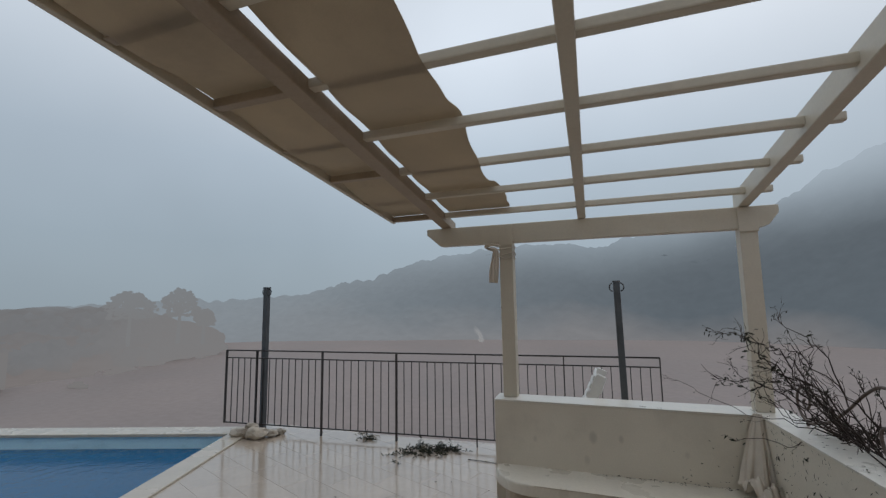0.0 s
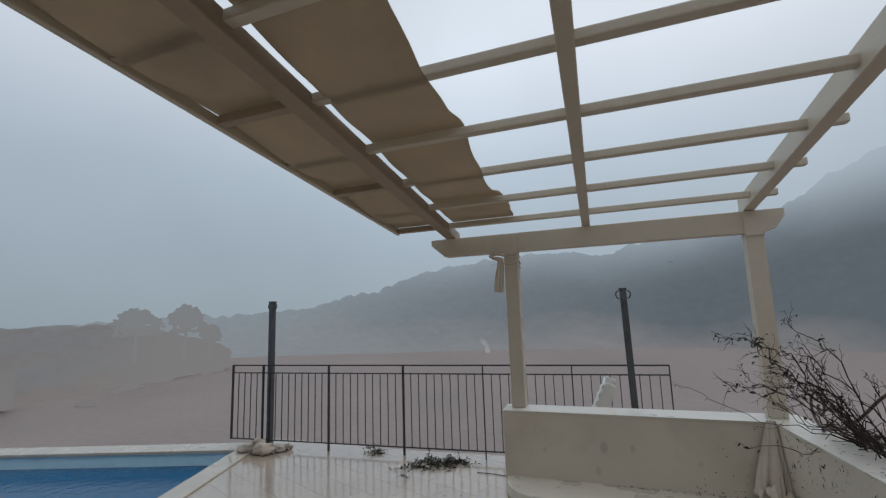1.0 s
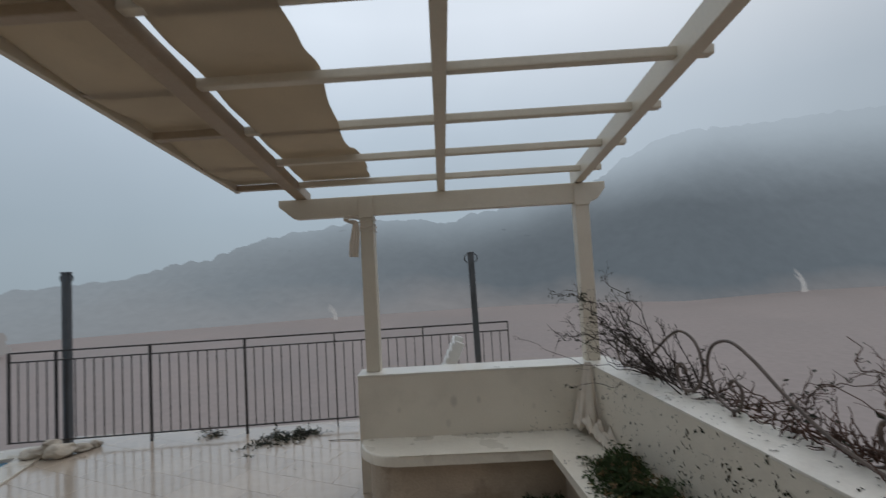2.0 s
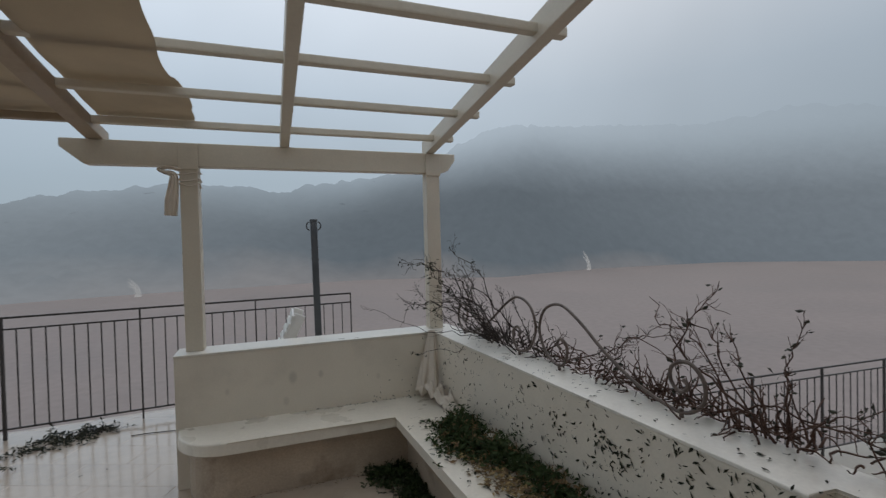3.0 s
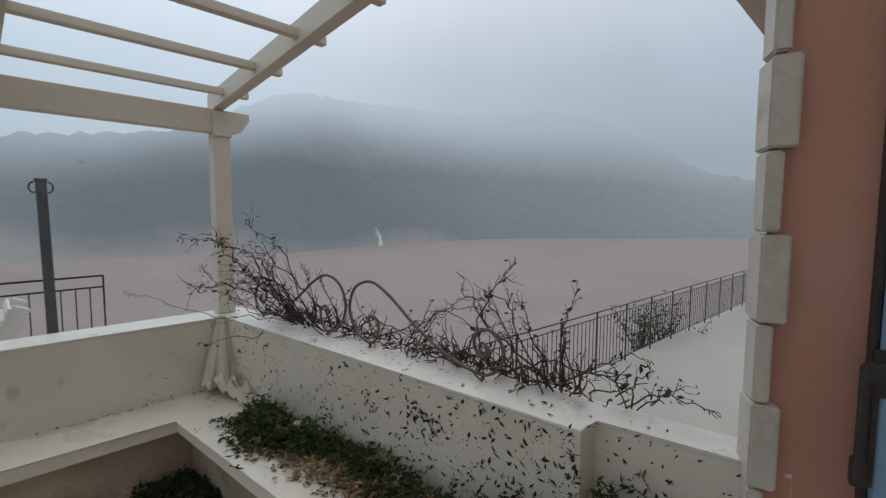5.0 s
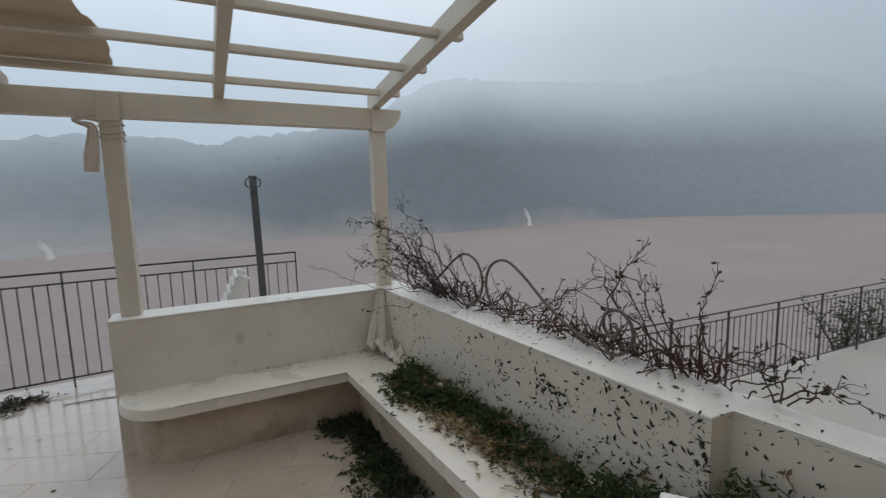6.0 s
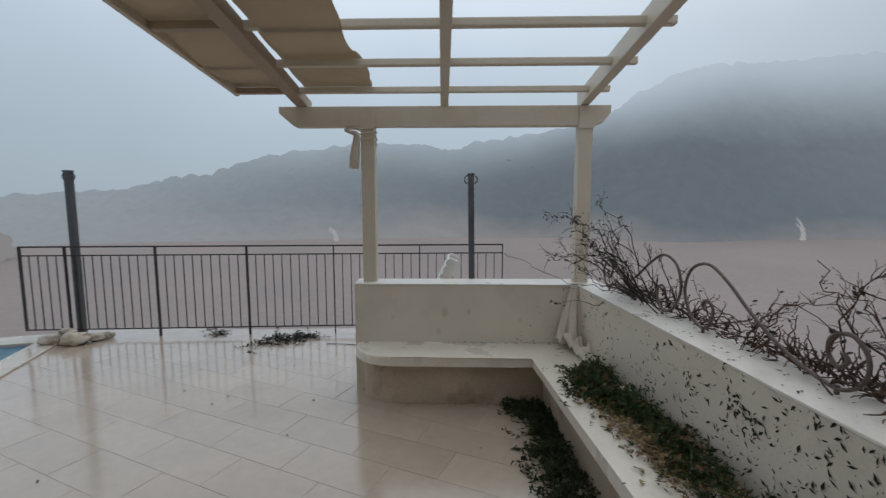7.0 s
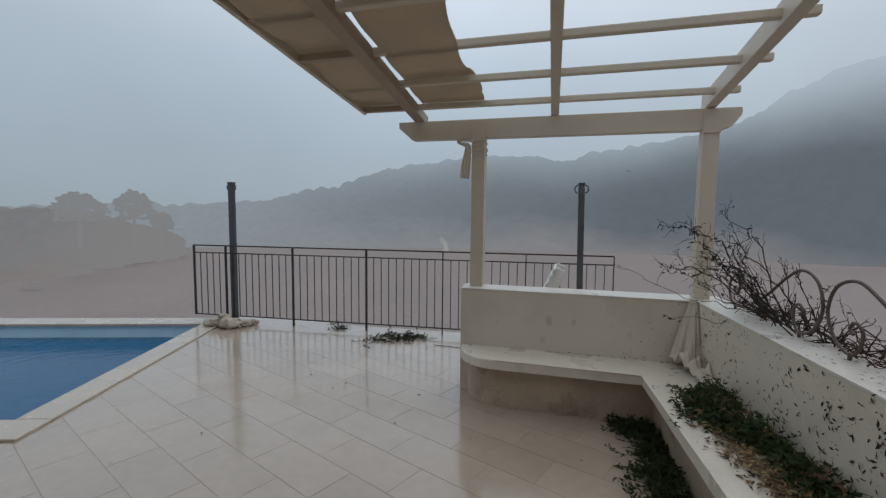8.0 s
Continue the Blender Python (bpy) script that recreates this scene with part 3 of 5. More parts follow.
rng = random.Random(77)
bm = bmesh.new()
for _ in range(420):
    az = rng.uniform(-95, -46.5)
    r = 134 + rng.random() * 48 + 20 * max(0, (az + 56) / 10)
    k = (r - 119) / 70
    z = -13.5 + 14.0 * max(0.02, min(1, k)) ** 1.7 * min(1, max(0.25, (-46 - az) / 8))
    p = Vector((r * math.sin(radians(az)), r * math.cos(radians(az)), z))
    for _ in range(3):
        bmesh.ops.create_icosphere(bm, subdivisions=1, radius=rng.uniform(0.7, 1.9), matrix=Matrix.Translation(p + Vector((rng.gauss(0, 1.3), rng.gauss(0, 1.3), rng.gauss(0.3, 0.6)))))
for v in bm.verts:
    v.co += Vector((rng.uniform(-0.35, 0.35), rng.uniform(-0.35, 0.35), rng.uniform(-0.3, 0.3)))
# trees glow in haze colours like the shore behind them
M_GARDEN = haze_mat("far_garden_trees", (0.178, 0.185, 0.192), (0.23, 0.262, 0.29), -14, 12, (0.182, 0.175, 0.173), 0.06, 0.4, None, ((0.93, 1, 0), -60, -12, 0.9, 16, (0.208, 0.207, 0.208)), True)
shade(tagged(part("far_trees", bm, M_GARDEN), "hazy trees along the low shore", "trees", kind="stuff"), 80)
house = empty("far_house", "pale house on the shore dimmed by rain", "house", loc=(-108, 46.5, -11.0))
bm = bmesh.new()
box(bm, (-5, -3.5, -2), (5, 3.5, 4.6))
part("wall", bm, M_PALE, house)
bm = bmesh.new()
prism(bm, [(-5.4, -3.9), (5.4, -3.9), (5.4, 3.9), (-5.4, 3.9)], 4.6, 5.0)
part("roof", bm, M_LAND, house)
for y in (-2.5, 1.5):
    bm = bmesh.new()
    box(bm, (4.95, y, 2.2), (5.08, y + 1.1, 4.0))
    part("window", bm, M_LAND, house)
boat = empty("moored_boat", "small white boat moored near the misty shore", "boat", loc=(110 * math.sin(radians(-58.9)), 110 * math.cos(radians(-58.9)), -13.5))
bm = bmesh.new()
prism(bm, [(-2.2, -0.7), (1.2, -0.8), (2.6, 0), (1.2, 0.8), (-2.2, 0.7)], -0.2, 0.55)
part("hull", bm, M_PALE, boat)
bm = bmesh.new()
box(bm, (-0.8, -0.5, 0.55), (0.5, 0.5, 1.1), bevel=0.1)
part("cabin", bm, M_PALE, boat)


def smooth(pts, n=6):
    out = []
    pts = [Vector(p) for p in pts]
    for i in range(len(pts) - 1):
        p0, p1, p2, p3 = pts[max(i - 1, 0)], pts[i], pts[i + 1], pts[min(i + 2, len(pts) - 1)]
        for k in range(n):
            t = k / n
            out.append(0.5 * ((2 * p1) + (p2 - p0) * t + (2 * p0 - 5 * p1 + 4 * p2 - p3) * t * t + (3 * p1 - p0 - 3 * p2 + p3) * t ** 3))
    return out + [pts[-1]]

def spray(az, r, h, seed):
    """A twist of spray driven off the water along the far shore."""
    rng = random.Random(seed)
    bm = bmesh.new()
    for k in range(9):
        w = rng.uniform(0.6, 1.0)
        o = rng.gauss(0, 0.35)
        tube(bm, smooth([(o + 1.2 * (1 - w), rng.gauss(0, 0.3), -0.3), (o * 0.6 + 0.3, 0, h * w * 0.35), (o * 0.4 - 0.5, 0, h * w * 0.7), (o * 0.3 - 2.2, 0, h * w)]), [0.75 * (1 - k / 18) ** 1.2 + 0.06 for k in range(19)], 7)
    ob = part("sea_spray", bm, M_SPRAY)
    ob.location = (r * math.sin(radians(az)), r * math.cos(radians(az)), -13.5)
    ob.rotation_euler = (0, 0, radians(-az))
    return tagged(ob, "pale twist of wind-blown spray over the water", "spray", kind="stuff")


# spray paleness is emission, let through by three quarters
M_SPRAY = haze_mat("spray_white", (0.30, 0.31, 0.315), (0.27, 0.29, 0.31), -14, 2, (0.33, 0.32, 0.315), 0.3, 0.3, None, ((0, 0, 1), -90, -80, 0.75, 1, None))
spray(37.6, 214, 9.6, 1)
spray(-15.4, 168, 6.0, 2)


# ---- house at the side and behind ----
WALL_D = Vector((0.318, -0.948, 0))
WALL_N = Vector((-0.948, -0.318, 0))
def wall_point(s, n=0.0):
    p = Vector((1.345, 0.49, 0)) + WALL_D * s + WALL_N * n
    return (p.x, p.y)
bm = bmesh.new()
north = Vector((0.948, 0.318, 0))
def off(p, v, k):
    return (p[0] + v.x * k, p[1] + v.y * k)
prism(bm, [wall_point(0), wall_point(2.2), (5.2, -1.8), (5.2, 0.25), (1.42, 0.47)], -1.0, 2.33)
tagged(part("wall_house", bm, M_ORANGE), "orange rendered house wall, damp and streaked", "wall", kind="structure")
# unseen wall the rafters lead to; height and pale render set to shape light
bm = bmesh.new()
prism(bm, [(-9.5, -1.35), (-9.5, -1.65), (2.2, -1.65), (2.2, -1.35)], -0.05, 4.6)
tagged(part("wall_south", bm, M_QUOIN), "unseen pale house wall added behind the terrace", "wall", kind="structure")
bm = bmesh.new()
prism(bm, [(1.42, 0.65), (5.2, 0.51), (5.2, -1.9), wall_point(2.25), wall_point(0.03), (1.335, 0.52)], 2.33, 2.38, 0.012)
eave = tagged(part("eave", bm, M_QUOIN), "pale plastered eave of the house", "eave", kind="structure")
M_CLAY = mat("weathered_clay", (0.36, 0.29, 0.235), 0.65, var=0.2, scale=9, fine=60, bump=0.4, stain=(0.16, 0.13, 0.11), stain_amount=0.6, stain_scale=5, random_amount=0.1)
bm = bmesh.new()
for (r0, y0), (r1, y1) in (((0.075, 0.075), (0.062, -0.42)),):
    rings = [[[bm.verts.new((r * math.cos(a), y, r * math.sin(a))) for a in (math.pi * k / 8 for k in range(9))] for r in (rr, rr - 0.013)] for rr, y in ((r0, y0), (r1, y1))]
    (oa, ia), (ob_, ib) = rings
    for k in range(8):
        bm.faces.new((oa[k], oa[k + 1], ob_[k + 1], ob_[k]))
        bm.faces.new((ia[k + 1], ia[k], ib[k], ib[k + 1]))
        bm.faces.new((oa[k + 1], oa[k], ia[k], ia[k + 1]))
    for k in (0, 8):
        bm.faces.new((oa[k], ob_[k], ib[k], ia[k]))
bmesh.ops.recalc_face_normals(bm, faces=bm.faces[:])
first = part("roof_tile", bm, M_CLAY, eave)
shade(first, 40)
first.location = (1.42, 0.60, 2.382)
for k in range(1, 18):
    o = new("roof_tile", first.data)
    o.parent = eave
    o.location = (1.42 + 0.205 * k, 0.60 - 0.037 * 0.205 * k, 2.382)

c_n = Vector((1.300, 0.493, 0))
f_dir = Vector((0.913, 0.407, 0))
quoins = empty("quoin", "pale stone corner blocks on the orange house", "quoins", kind="structure", loc=(1.33, 0.49, 0))
for k in range(11):
    wide = k % 2 == 0
    z, high = -0.095 + 0.475 * (k // 2) + (0.0 if wide else 0.25), 0.25 if wide else 0.225
    c = c_n.copy()
    length = 0.118 if wide else 0.095
    d = c + WALL_D * (0.068 if wide else 0.040)
    bm = bmesh.new()
    e = c + f_dir * length
    prism(bm, [(c.x, c.y), (d.x, d.y), (d.x + 0.12 * north.x, d.y + 0.12 * north.y), (e.x + 0.05, e.y - 0.03), (e.x, e.y)], z, z + high - 0.007)
    bmesh.ops.bevel(bm, geom=bm.edges[:], offset=0.006, segments=2, affect="EDGES")
    q = part("block", bm, M_QUOIN)
    q.parent = quoins
    q.matrix_parent_inverse = Matrix.Translation((-1.33, -0.49, 0))

# blue shutter folded back on the wall
shutter = empty("shutter", "light blue painted shutter folded back on the wall", "shutter", loc=(*wall_point(0.24), 0.05))
def wall_box(name, s0, s1, n0, n1, z0, z1, material, parent, bevel=0.004, label=""):
    m = Matrix((( WALL_D.x, WALL_N.x, 0, wall_point(0.24)[0]), (WALL_D.y, WALL_N.y, 0, wall_point(0.24)[1]), (0, 0, 1, 0.05), (0, 0, 0, 1)))
    bm = bmesh.new()
    box(bm, (s0, n0, z0), (s1, n1, z1), bevel=bevel)
    o = part(name, bm, material, parent, label)
    o.matrix_parent_inverse = Matrix()
    o.data.transform(Matrix.Translation((-wall_point(0.24)[0], -wall_point(0.24)[1], -0.05)) @ m)
    bmn = bmesh.new()
    bmn.from_mesh(o.data)
    bmesh.ops.recalc_face_normals(bmn, faces=bmn.faces[:])
    bmn.to_mesh(o.data)
    bmn.free()
    return o
wall_box("stile", 0.0, 0.075, 0.042, 0.075, 0.0, 2.15, M_BLUE, shutter)
wall_box("stile", 0.525, 0.60, 0.042, 0.075, 0.0, 2.15, M_BLUE, shutter)
for z in (0.0, 1.0, 2.05):
    wall_box("rail", 0.076, 0.524, 0.043, 0.073, z, z + 0.10, M_BLUE, shutter)
for z0, z1 in ((0.1, 1.0), (1.1, 2.05)):
    for i in range(int((z1 - z0) / 0.05)):
        wall_box("slat", 0.077, 0.523, 0.047, 0.066, z0 + 0.05 * i + 0.002, z0 + 0.05 * i + 0.044, M_BLUE, shutter, 0.003)
fastener = empty("fastener")
fastener.parent = shutter
wall_box("bracket", -0.022, 0.012, 0.076, 0.092, 1.13, 1.25, M_IRON, fastener, 0.006)
wall_box("pivot", -0.05, -0.004, 0.093, 0.113, 1.17, 1.22, M_IRON, fastener, 0.008)
wall_box("lever", -0.054, -0.032, 0.096, 0.112, 0.96, 1.215, M_IRON, fastener, 0.006)
wall_box("catch", -0.057, -0.022, 0.08, 0.11, 0.90, 0.975, M_IRON, fastener, 0.01)
wall_box("rod", -0.018, -0.008, 0.078, 0.09, 0.90, 1.14, M_IRON, fastener, 0.002)
# dark strip added for the shadow in the gap behind the shutter
wall_box("gap_shade", -0.012, 0.0, 0.004, 0.041, 0.02, 2.12, M_IRON, fastener, 0.002)

# ---- lower side terrace with its fence ----
def fence_y(x):
    return 3.815 - 0.0665 * (x - 2)
bm = bmesh.new()
prism(bm, [(1.50, 0.45), (2.3, -1.5), (26, -2.5), (26, fence_y(26) + 0.12), (1.10, fence_y(1.1) + 0.12), (1.22, 3.2)], -1.4, -1.05, 0.02)
M_SIDE = mat("wet_pale_concrete", (0.37, 0.335, 0.285), 0.42, var=0.08, scale=1.2, fine=25, bump=0.08, coat=0.1, stain=(0.35, 0.315, 0.265), stain_amount=0.4, stain_scale=0.8)
tagged(part("side_terrace", bm, M_SIDE), "wet pale concrete terrace on the lower level", "terrace", kind="structure")
bm = bmesh.new()
prism(bm, [(-30, -20), (26.5, -20), (26.5, fence_y(26) + 0.3), (1.3, 4.3), (1.0, 5.5), (-4.2, 5.45), (-8, 4.4), (-30, -3)], -13.6, -1.45)
M_BANK = mat("rocky_bank", (0.20, 0.17, 0.13), 0.8, var=0.3, scale=0.8, fine=8, bump=0.8)
tagged(part("bank", bm, M_BANK), "rocky bank under the terraces", "bank", kind="structure")


def fence(name, posts, z0, label, group, bar_gap, feet):
    """Iron railing: a top rail, a second rail, a bottom rail, posts and upright bars."""
    base = Vector((*posts[0], z0))
    top = empty(name, label, "railing", loc=base)
    def add(n, bm):
        o = part(n, bm, M_IRON, top)
        o.matrix_parent_inverse = Matrix.Translation(-base)
    def bar(a, b, r):
        bm = bmesh.new()
        d = (Vector(b) - Vector(a))
        m = Matrix.Translation(a) @ d.to_track_quat("Z", "X").to_matrix().to_4x4()
        box(bm, (-r, -r, 0), (r, r, d.length), m)
        return bm
    a, b = Vector((*posts[0], 0)), Vector((*posts[-1], 0))
    for z, r in ((1.055, 0.0085), (0.955, 0.007), (0.09, 0.007)):
        add("rail", bar(a + Vector((0, 0, z0 + z)), b + Vector((0, 0, z0 + z)), r))
    for i, p in enumerate(posts):
        low = 0.0 if feet[i] else 0.08
        add("post", bar(Vector((*p, z0 + low)), Vector((*p, z0 + 1.055)), 0.0115 if i < 4 or name != "railing" else 0.0065))
    for p, q in zip(posts, posts[1:]):
        p, q = Vector(p), Vector(q)
        n = max(1, round((q - p).length / bar_gap))
        for k in range(1, n):
            v = p.lerp(q, k / n)
            add("bar", bar(Vector((*v, z0 + 0.09)), Vector((*v, z0 + 0.955)), 0.0046))
    return top


px = [-4.98, -4.49, -3.495, -2.468, -1.47, -0.46, 0.534]
fence("railing", [(x, 4.98 + 0.084 * (x + 2.464)) for x in px], 0.0, "black iron railing at the terrace edge", "", 0.1, [False, True, True, True, True, True, True])
sx = [1.54 + 1.065 * i for i in range(18)]
fence("side_railing", [(x, fence_y(x)) for x in sx], -1.05, "black iron railing round the lower terrace", "", 0.12, [True] * 18)


# ---- grey poles ----
def pole(x, y, h, lean):
    p = empty("pole", "dark grey steel pole with two rings at the top", "pole", group="poles on the terrace", loc=(x, y, 0))
    bm = bmesh.new()
    box(bm, (-0.034, -0.034, 0), (0.034, 0.034, h - 0.02), bevel=0.008)
    part("shaft", bm, M_POLE, p)
    bm = bmesh.new()
    box(bm, (-0.039, -0.039, h - 0.025), (0.039, 0.039, h), bevel=0.006)
    part("cap", bm, M_POLE, p)
    for s in (-1, 1):
        bm = bmesh.new()
        tube(bm, [(s * (0.04 + 0.032 * math.sin(a)), 0, h - 0.07 + 0.042 * math.cos(a)) for a in (math.pi * k / 10 for k in range(11))], 0.007, 6)
        part("ring", bm, M_POLE, p)
    p.rotation_euler = (0, radians(lean), 0)
    return p
pole(-4.405, 4.86, 1.92, 0.0)
pole(0.165, 4.97, 1.885, -0.8)


def rock(x, y, size, turn):
    bm = bmesh.new()
    bmesh.ops.create_icosphere(bm, subdivisions=3, radius=1.0)
    off = Vector((x * 7.3, y * 5.1, size * 30))
    for v in bm.verts:
        k = 1 + 0.40 * noise.noise(v.co * 1.5 + off) + 0.16 * abs(noise.noise(v.co * 2.6 + off)) + 0.06 * noise.noise(v.co * 6 + off)
        v.co = Vector((v.co.x * 1.35, v.co.y * 0.9, max(v.co.z * 0.74, -0.55))) * k * size * 0.98
    o = part("stone", bm, M_ROCK)
    low = min(v.co.z for v in o.data.vertices)
    o.location, o.rotation_euler = (x, y, -low - 0.004), (0, 0, turn)
    return shade(tagged(o, "rough pale limestone at the foot of a pole", "stone", group="stones round the pole"), 28)
for x, y, s, t in ((-4.47, 4.53, 0.088, 0.3), (-4.21, 4.54, 0.098, 0.5), (-4.56, 4.66, 0.055, 2.0), (-4.34, 4.66, 0.07, 2.4), (-4.10, 4.68, 0.062, 0.6), (-4.58, 4.80, 0.05, 1.4), (-4.06, 4.80, 0.055, 2.9)):
    rock(x, y, s, t)
o = rock(-4.36, 4.60, 0.055, 0.8)
o.location.z += 0.095


# ---- canvas on the pergola ----
def canvas(name, label, left, right, y0, y1, over, seed, droop, taut):
    """A sheet of shade cloth woven over and under the purlins in turn."""
    bm = bmesh.new()
    ny, nx = 150, 20
    grid = []
    for j in range(ny + 1):
        y = y0 + (y1 - y0) * j / ny
        xl, xr = left(y), right(y)
        k = (3.42 - y) / 0.5
        wave = 0.5 + 0.5 * math.cos(math.pi * (k - over))
        if k < over:
            wave = 1.0
        line = []
        for i in range(nx + 1):
            u = i / nx
            x = xl + (xr - xl) * u
            w = wave + (1 - wave) * max(0.0, 1 - u / 0.12) * taut
            z = rafter_bottom(y) + 0.034 + 0.073 * w - 0.012 * math.sin(math.pi * (k % 1)) ** 2
            z += 0.006 * noise.noise((x * 5, y * 3, seed)) * math.sin(math.pi * (k % 1)) ** 2
            if k > 0:
                z -= droop(y) * max(0.0, u - 0.75) * 4 * math.sin(math.pi * (k % 1)) ** 2
            line.append(bm.verts.new((x, y, z)))
        grid.append(line)
    for a, b in zip(grid, grid[1:]):
        for i in range(nx):
            bm.faces.new((a[i], a[i + 1], b[i + 1], b[i]))
    top = bmesh.ops.extrude_face_region(bm, geom=bm.faces[:])
    for v in top["geom"]:
        if isinstance(v, bmesh.types.BMVert):
            v.co.z += 0.003
    bmesh.ops.recalc_face_normals(bm, faces=bm.faces[:])
    return shade(tagged(part(name, bm, M_CANVAS), label, "shade cloth"), 60)


def scallop(y, depth):
    return depth * math.sin(math.pi * (((3.42 - y) / 0.5) % 1.0)) ** 2
def l_edge(y):
    return -1.70 - 0.06 * min(1.0, max(0.0, (y - 1.2) / 2.0))
def r_edge(y):
    e = between(y, [(-1, -0.50), (1.0, -0.575), (1.94, -0.615), (2.43, -0.65), (2.7, -0.668), (2.94, -0.655), (3.15, -0.64), (3.47, -0.69)])
    return e + 0.006 * math.sin(17 * y)
canvas("shade_cloth", "sagging wet beige canvas woven through pergola bars", lambda y: l_edge(y) - 0.004, lambda y: -1.28 + 0.05 * (3.6 - y), -1.1, 3.47, 0, 3, lambda y: 0.0, 0.85)
canvas("shade_cloth", "wet beige canvas with a loose curling edge", lambda y: -1.226 + 0.05 * (3.6 - y), r_edge, -1.1, 3.47, 1, 8, lambda y: 0.018 if y > 2.4 else 0.008, 0.9)
# lath along the outer ends of the purlins
bm = bmesh.new()
sloped_bar(bm, -1.768, -1.735, -1.1, 3.47, 0.055, 0.038, 0.02)
pergola_part("edge_lath", bm)

# ---- rope and torn strip at the post, drape in the corner ----
def strip(name, pts, width, material, label, category, fold=0.012, seed=1):
    """A band of cloth along a curve, folded across its width."""
    pts = [Vector(p) for p in pts]
    fine = []
    for i in range(len(pts) - 1):
        p0, p1, p2, p3 = pts[max(i - 1, 0)], pts[i], pts[i + 1], pts[min(i + 2, len(pts) - 1)]
        for k in range(8):
            t = k / 8
            fine.append(0.5 * ((2 * p1) + (p2 - p0) * t + (2 * p0 - 5 * p1 + 4 * p2 - p3) * t * t + (3 * p1 - p0 - 3 * p2 + p3) * t ** 3))
    fine.append(pts[-1])
    bm = bmesh.new()
    grid = []
    for j, p in enumerate(fine):
        v = j / (len(fine) - 1)
        d = (fine[min(j + 1, len(fine) - 1)] - fine[max(j - 1, 0)]).normalized()
        a = d.cross(Vector((0, 1, 0)))
        a = a.normalized() if a.length > 0.1 else Vector((1, 0, 0))
        b = d.cross(a).normalized()
        w = width(v)
        grid.append([bm.verts.new(p + a * w * (u / 10 - 0.5) + b * fold * (math.sin(u * 1.9 + seed) + 0.5 * math.sin(u * 0.8 + 6 * v))) for u in range(11)])
    for r, s in zip(grid, grid[1:]):
        for u in range(10):
            bm.faces.new((r[u], r[u + 1], s[u + 1], s[u]))
    ex = bmesh.ops.extrude_face_region(bm, geom=bm.faces[:])
    bm.normal_update()
    for v in ex["geom"]:
        if isinstance(v, bmesh.types.BMVert):
            v.co -= v.normal * 0.004
    bmesh.ops.recalc_face_normals(bm, faces=bm.faces[:])
    return shade(tagged(part(name, bm, material), label, category), 70)
strip("torn_strip", [(-0.80, 3.592, 2.15), (-0.86, 3.585, 2.165), (-0.925, 3.58, 2.155), (-0.90, 3.578, 2.135), (-0.845, 3.585, 2.115), (-0.846, 3.588, 2.04), (-0.86, 3.59, 1.94), (-0.868, 3.592, 1.84)],
      lambda v: 0.026 + 0.075 * (max(0, v - 0.45) / 0.55) ** 0.8 * (1 - 0.3 * max(0, v - 0.85) / 0.15), M_SHEET, "torn cream cloth strip tied to the post", "cloth", 0.0045, 2)
for z, k in ((2.135, 1), (2.09, 2), (2.055, 3)):
    bm = bmesh.new()
    w = 0.062
    loop = []
    for i in range(25):
        a = 2 * math.pi * i / 24
        c, s = math.cos(a), math.sin(a)
        q = 1 / max(abs(c), abs(s))
        loop.append((-0.756 + w * c * q, 3.656 + w * s * q, z + 0.012 * math.sin(a * k + k)))
    tube(bm, loop, 0.0045, 5)
    tagged(part("rope", bm, M_SHEET), "thin cord wound round the pergola post", "rope", group="cords on the post")

# drape hanging from the parapet corner on to the bench
bm = bmesh.new()
grid = []
for j in range(61):
    v = j / 60
    line = []
    for i in range(65):
        u = i / 64 - 0.5
        wob = noise.noise((u * 4.2, v * 1.2, 3.0)) + 0.35 * noise.noise((u * 10, v * 2.2, 8.0))
        if v < 0.6:
            q = v / 0.6
            wid = 0.055 + 0.205 * q ** 0.9
            x = 0.935 - 0.03 * q + wid * u * 0.95
            y = 3.482 - 0.05 * q - wid * u * 0.3 - (0.010 + 0.065 * q) * (wob + 0.35)
            z = 0.912 - 0.47 * q ** 1.05
        else:
            q = (v - 0.6) / 0.4
            x = 0.905 + (0.26 + 0.03 * q) * u * 0.95 + 0.13 * q + 0.05 * q * noise.noise((u * 3, q * 2, 5))
            y = 3.432 - 0.08 * u - 0.40 * q - 0.075 * (1 - q) * (wob + 0.35) + 0.06 * q * noise.noise((u * 4, 1, 2))
            lump = noise.noise((x * 14, y * 14, 2.0)) + 0.5 * noise.noise((x * 33, y * 33, 4.0))
            z = 0.442 + 0.115 * (lump + 0.35) * math.sin(math.pi * min(1, 0.15 + q)) ** 0.5 - 0.02 * q
        x = min(x, inner_x(y) - 0.006)
        y = min(y, 3.494)
        line.append(bm.verts.new((x, y, max(z, 0.415))))
    grid.append(line)
for a, b in zip(grid, grid[1:]):
    for i in range(64):
        bm.faces.new((a[i], a[i + 1], b[i + 1], b[i]))
ex = bmesh.ops.extrude_face_region(bm, geom=bm.faces[:])
for v in ex["geom"]:
    if isinstance(v, bmesh.types.BMVert):
        v.co += Vector((-0.001, -0.003, 0.003))
bmesh.ops.recalc_face_normals(bm, faces=bm.faces[:])
shade(tagged(part("drape", bm, M_SHEET), "wet cream cloth hanging in the bench corner", "cloth"), 75)

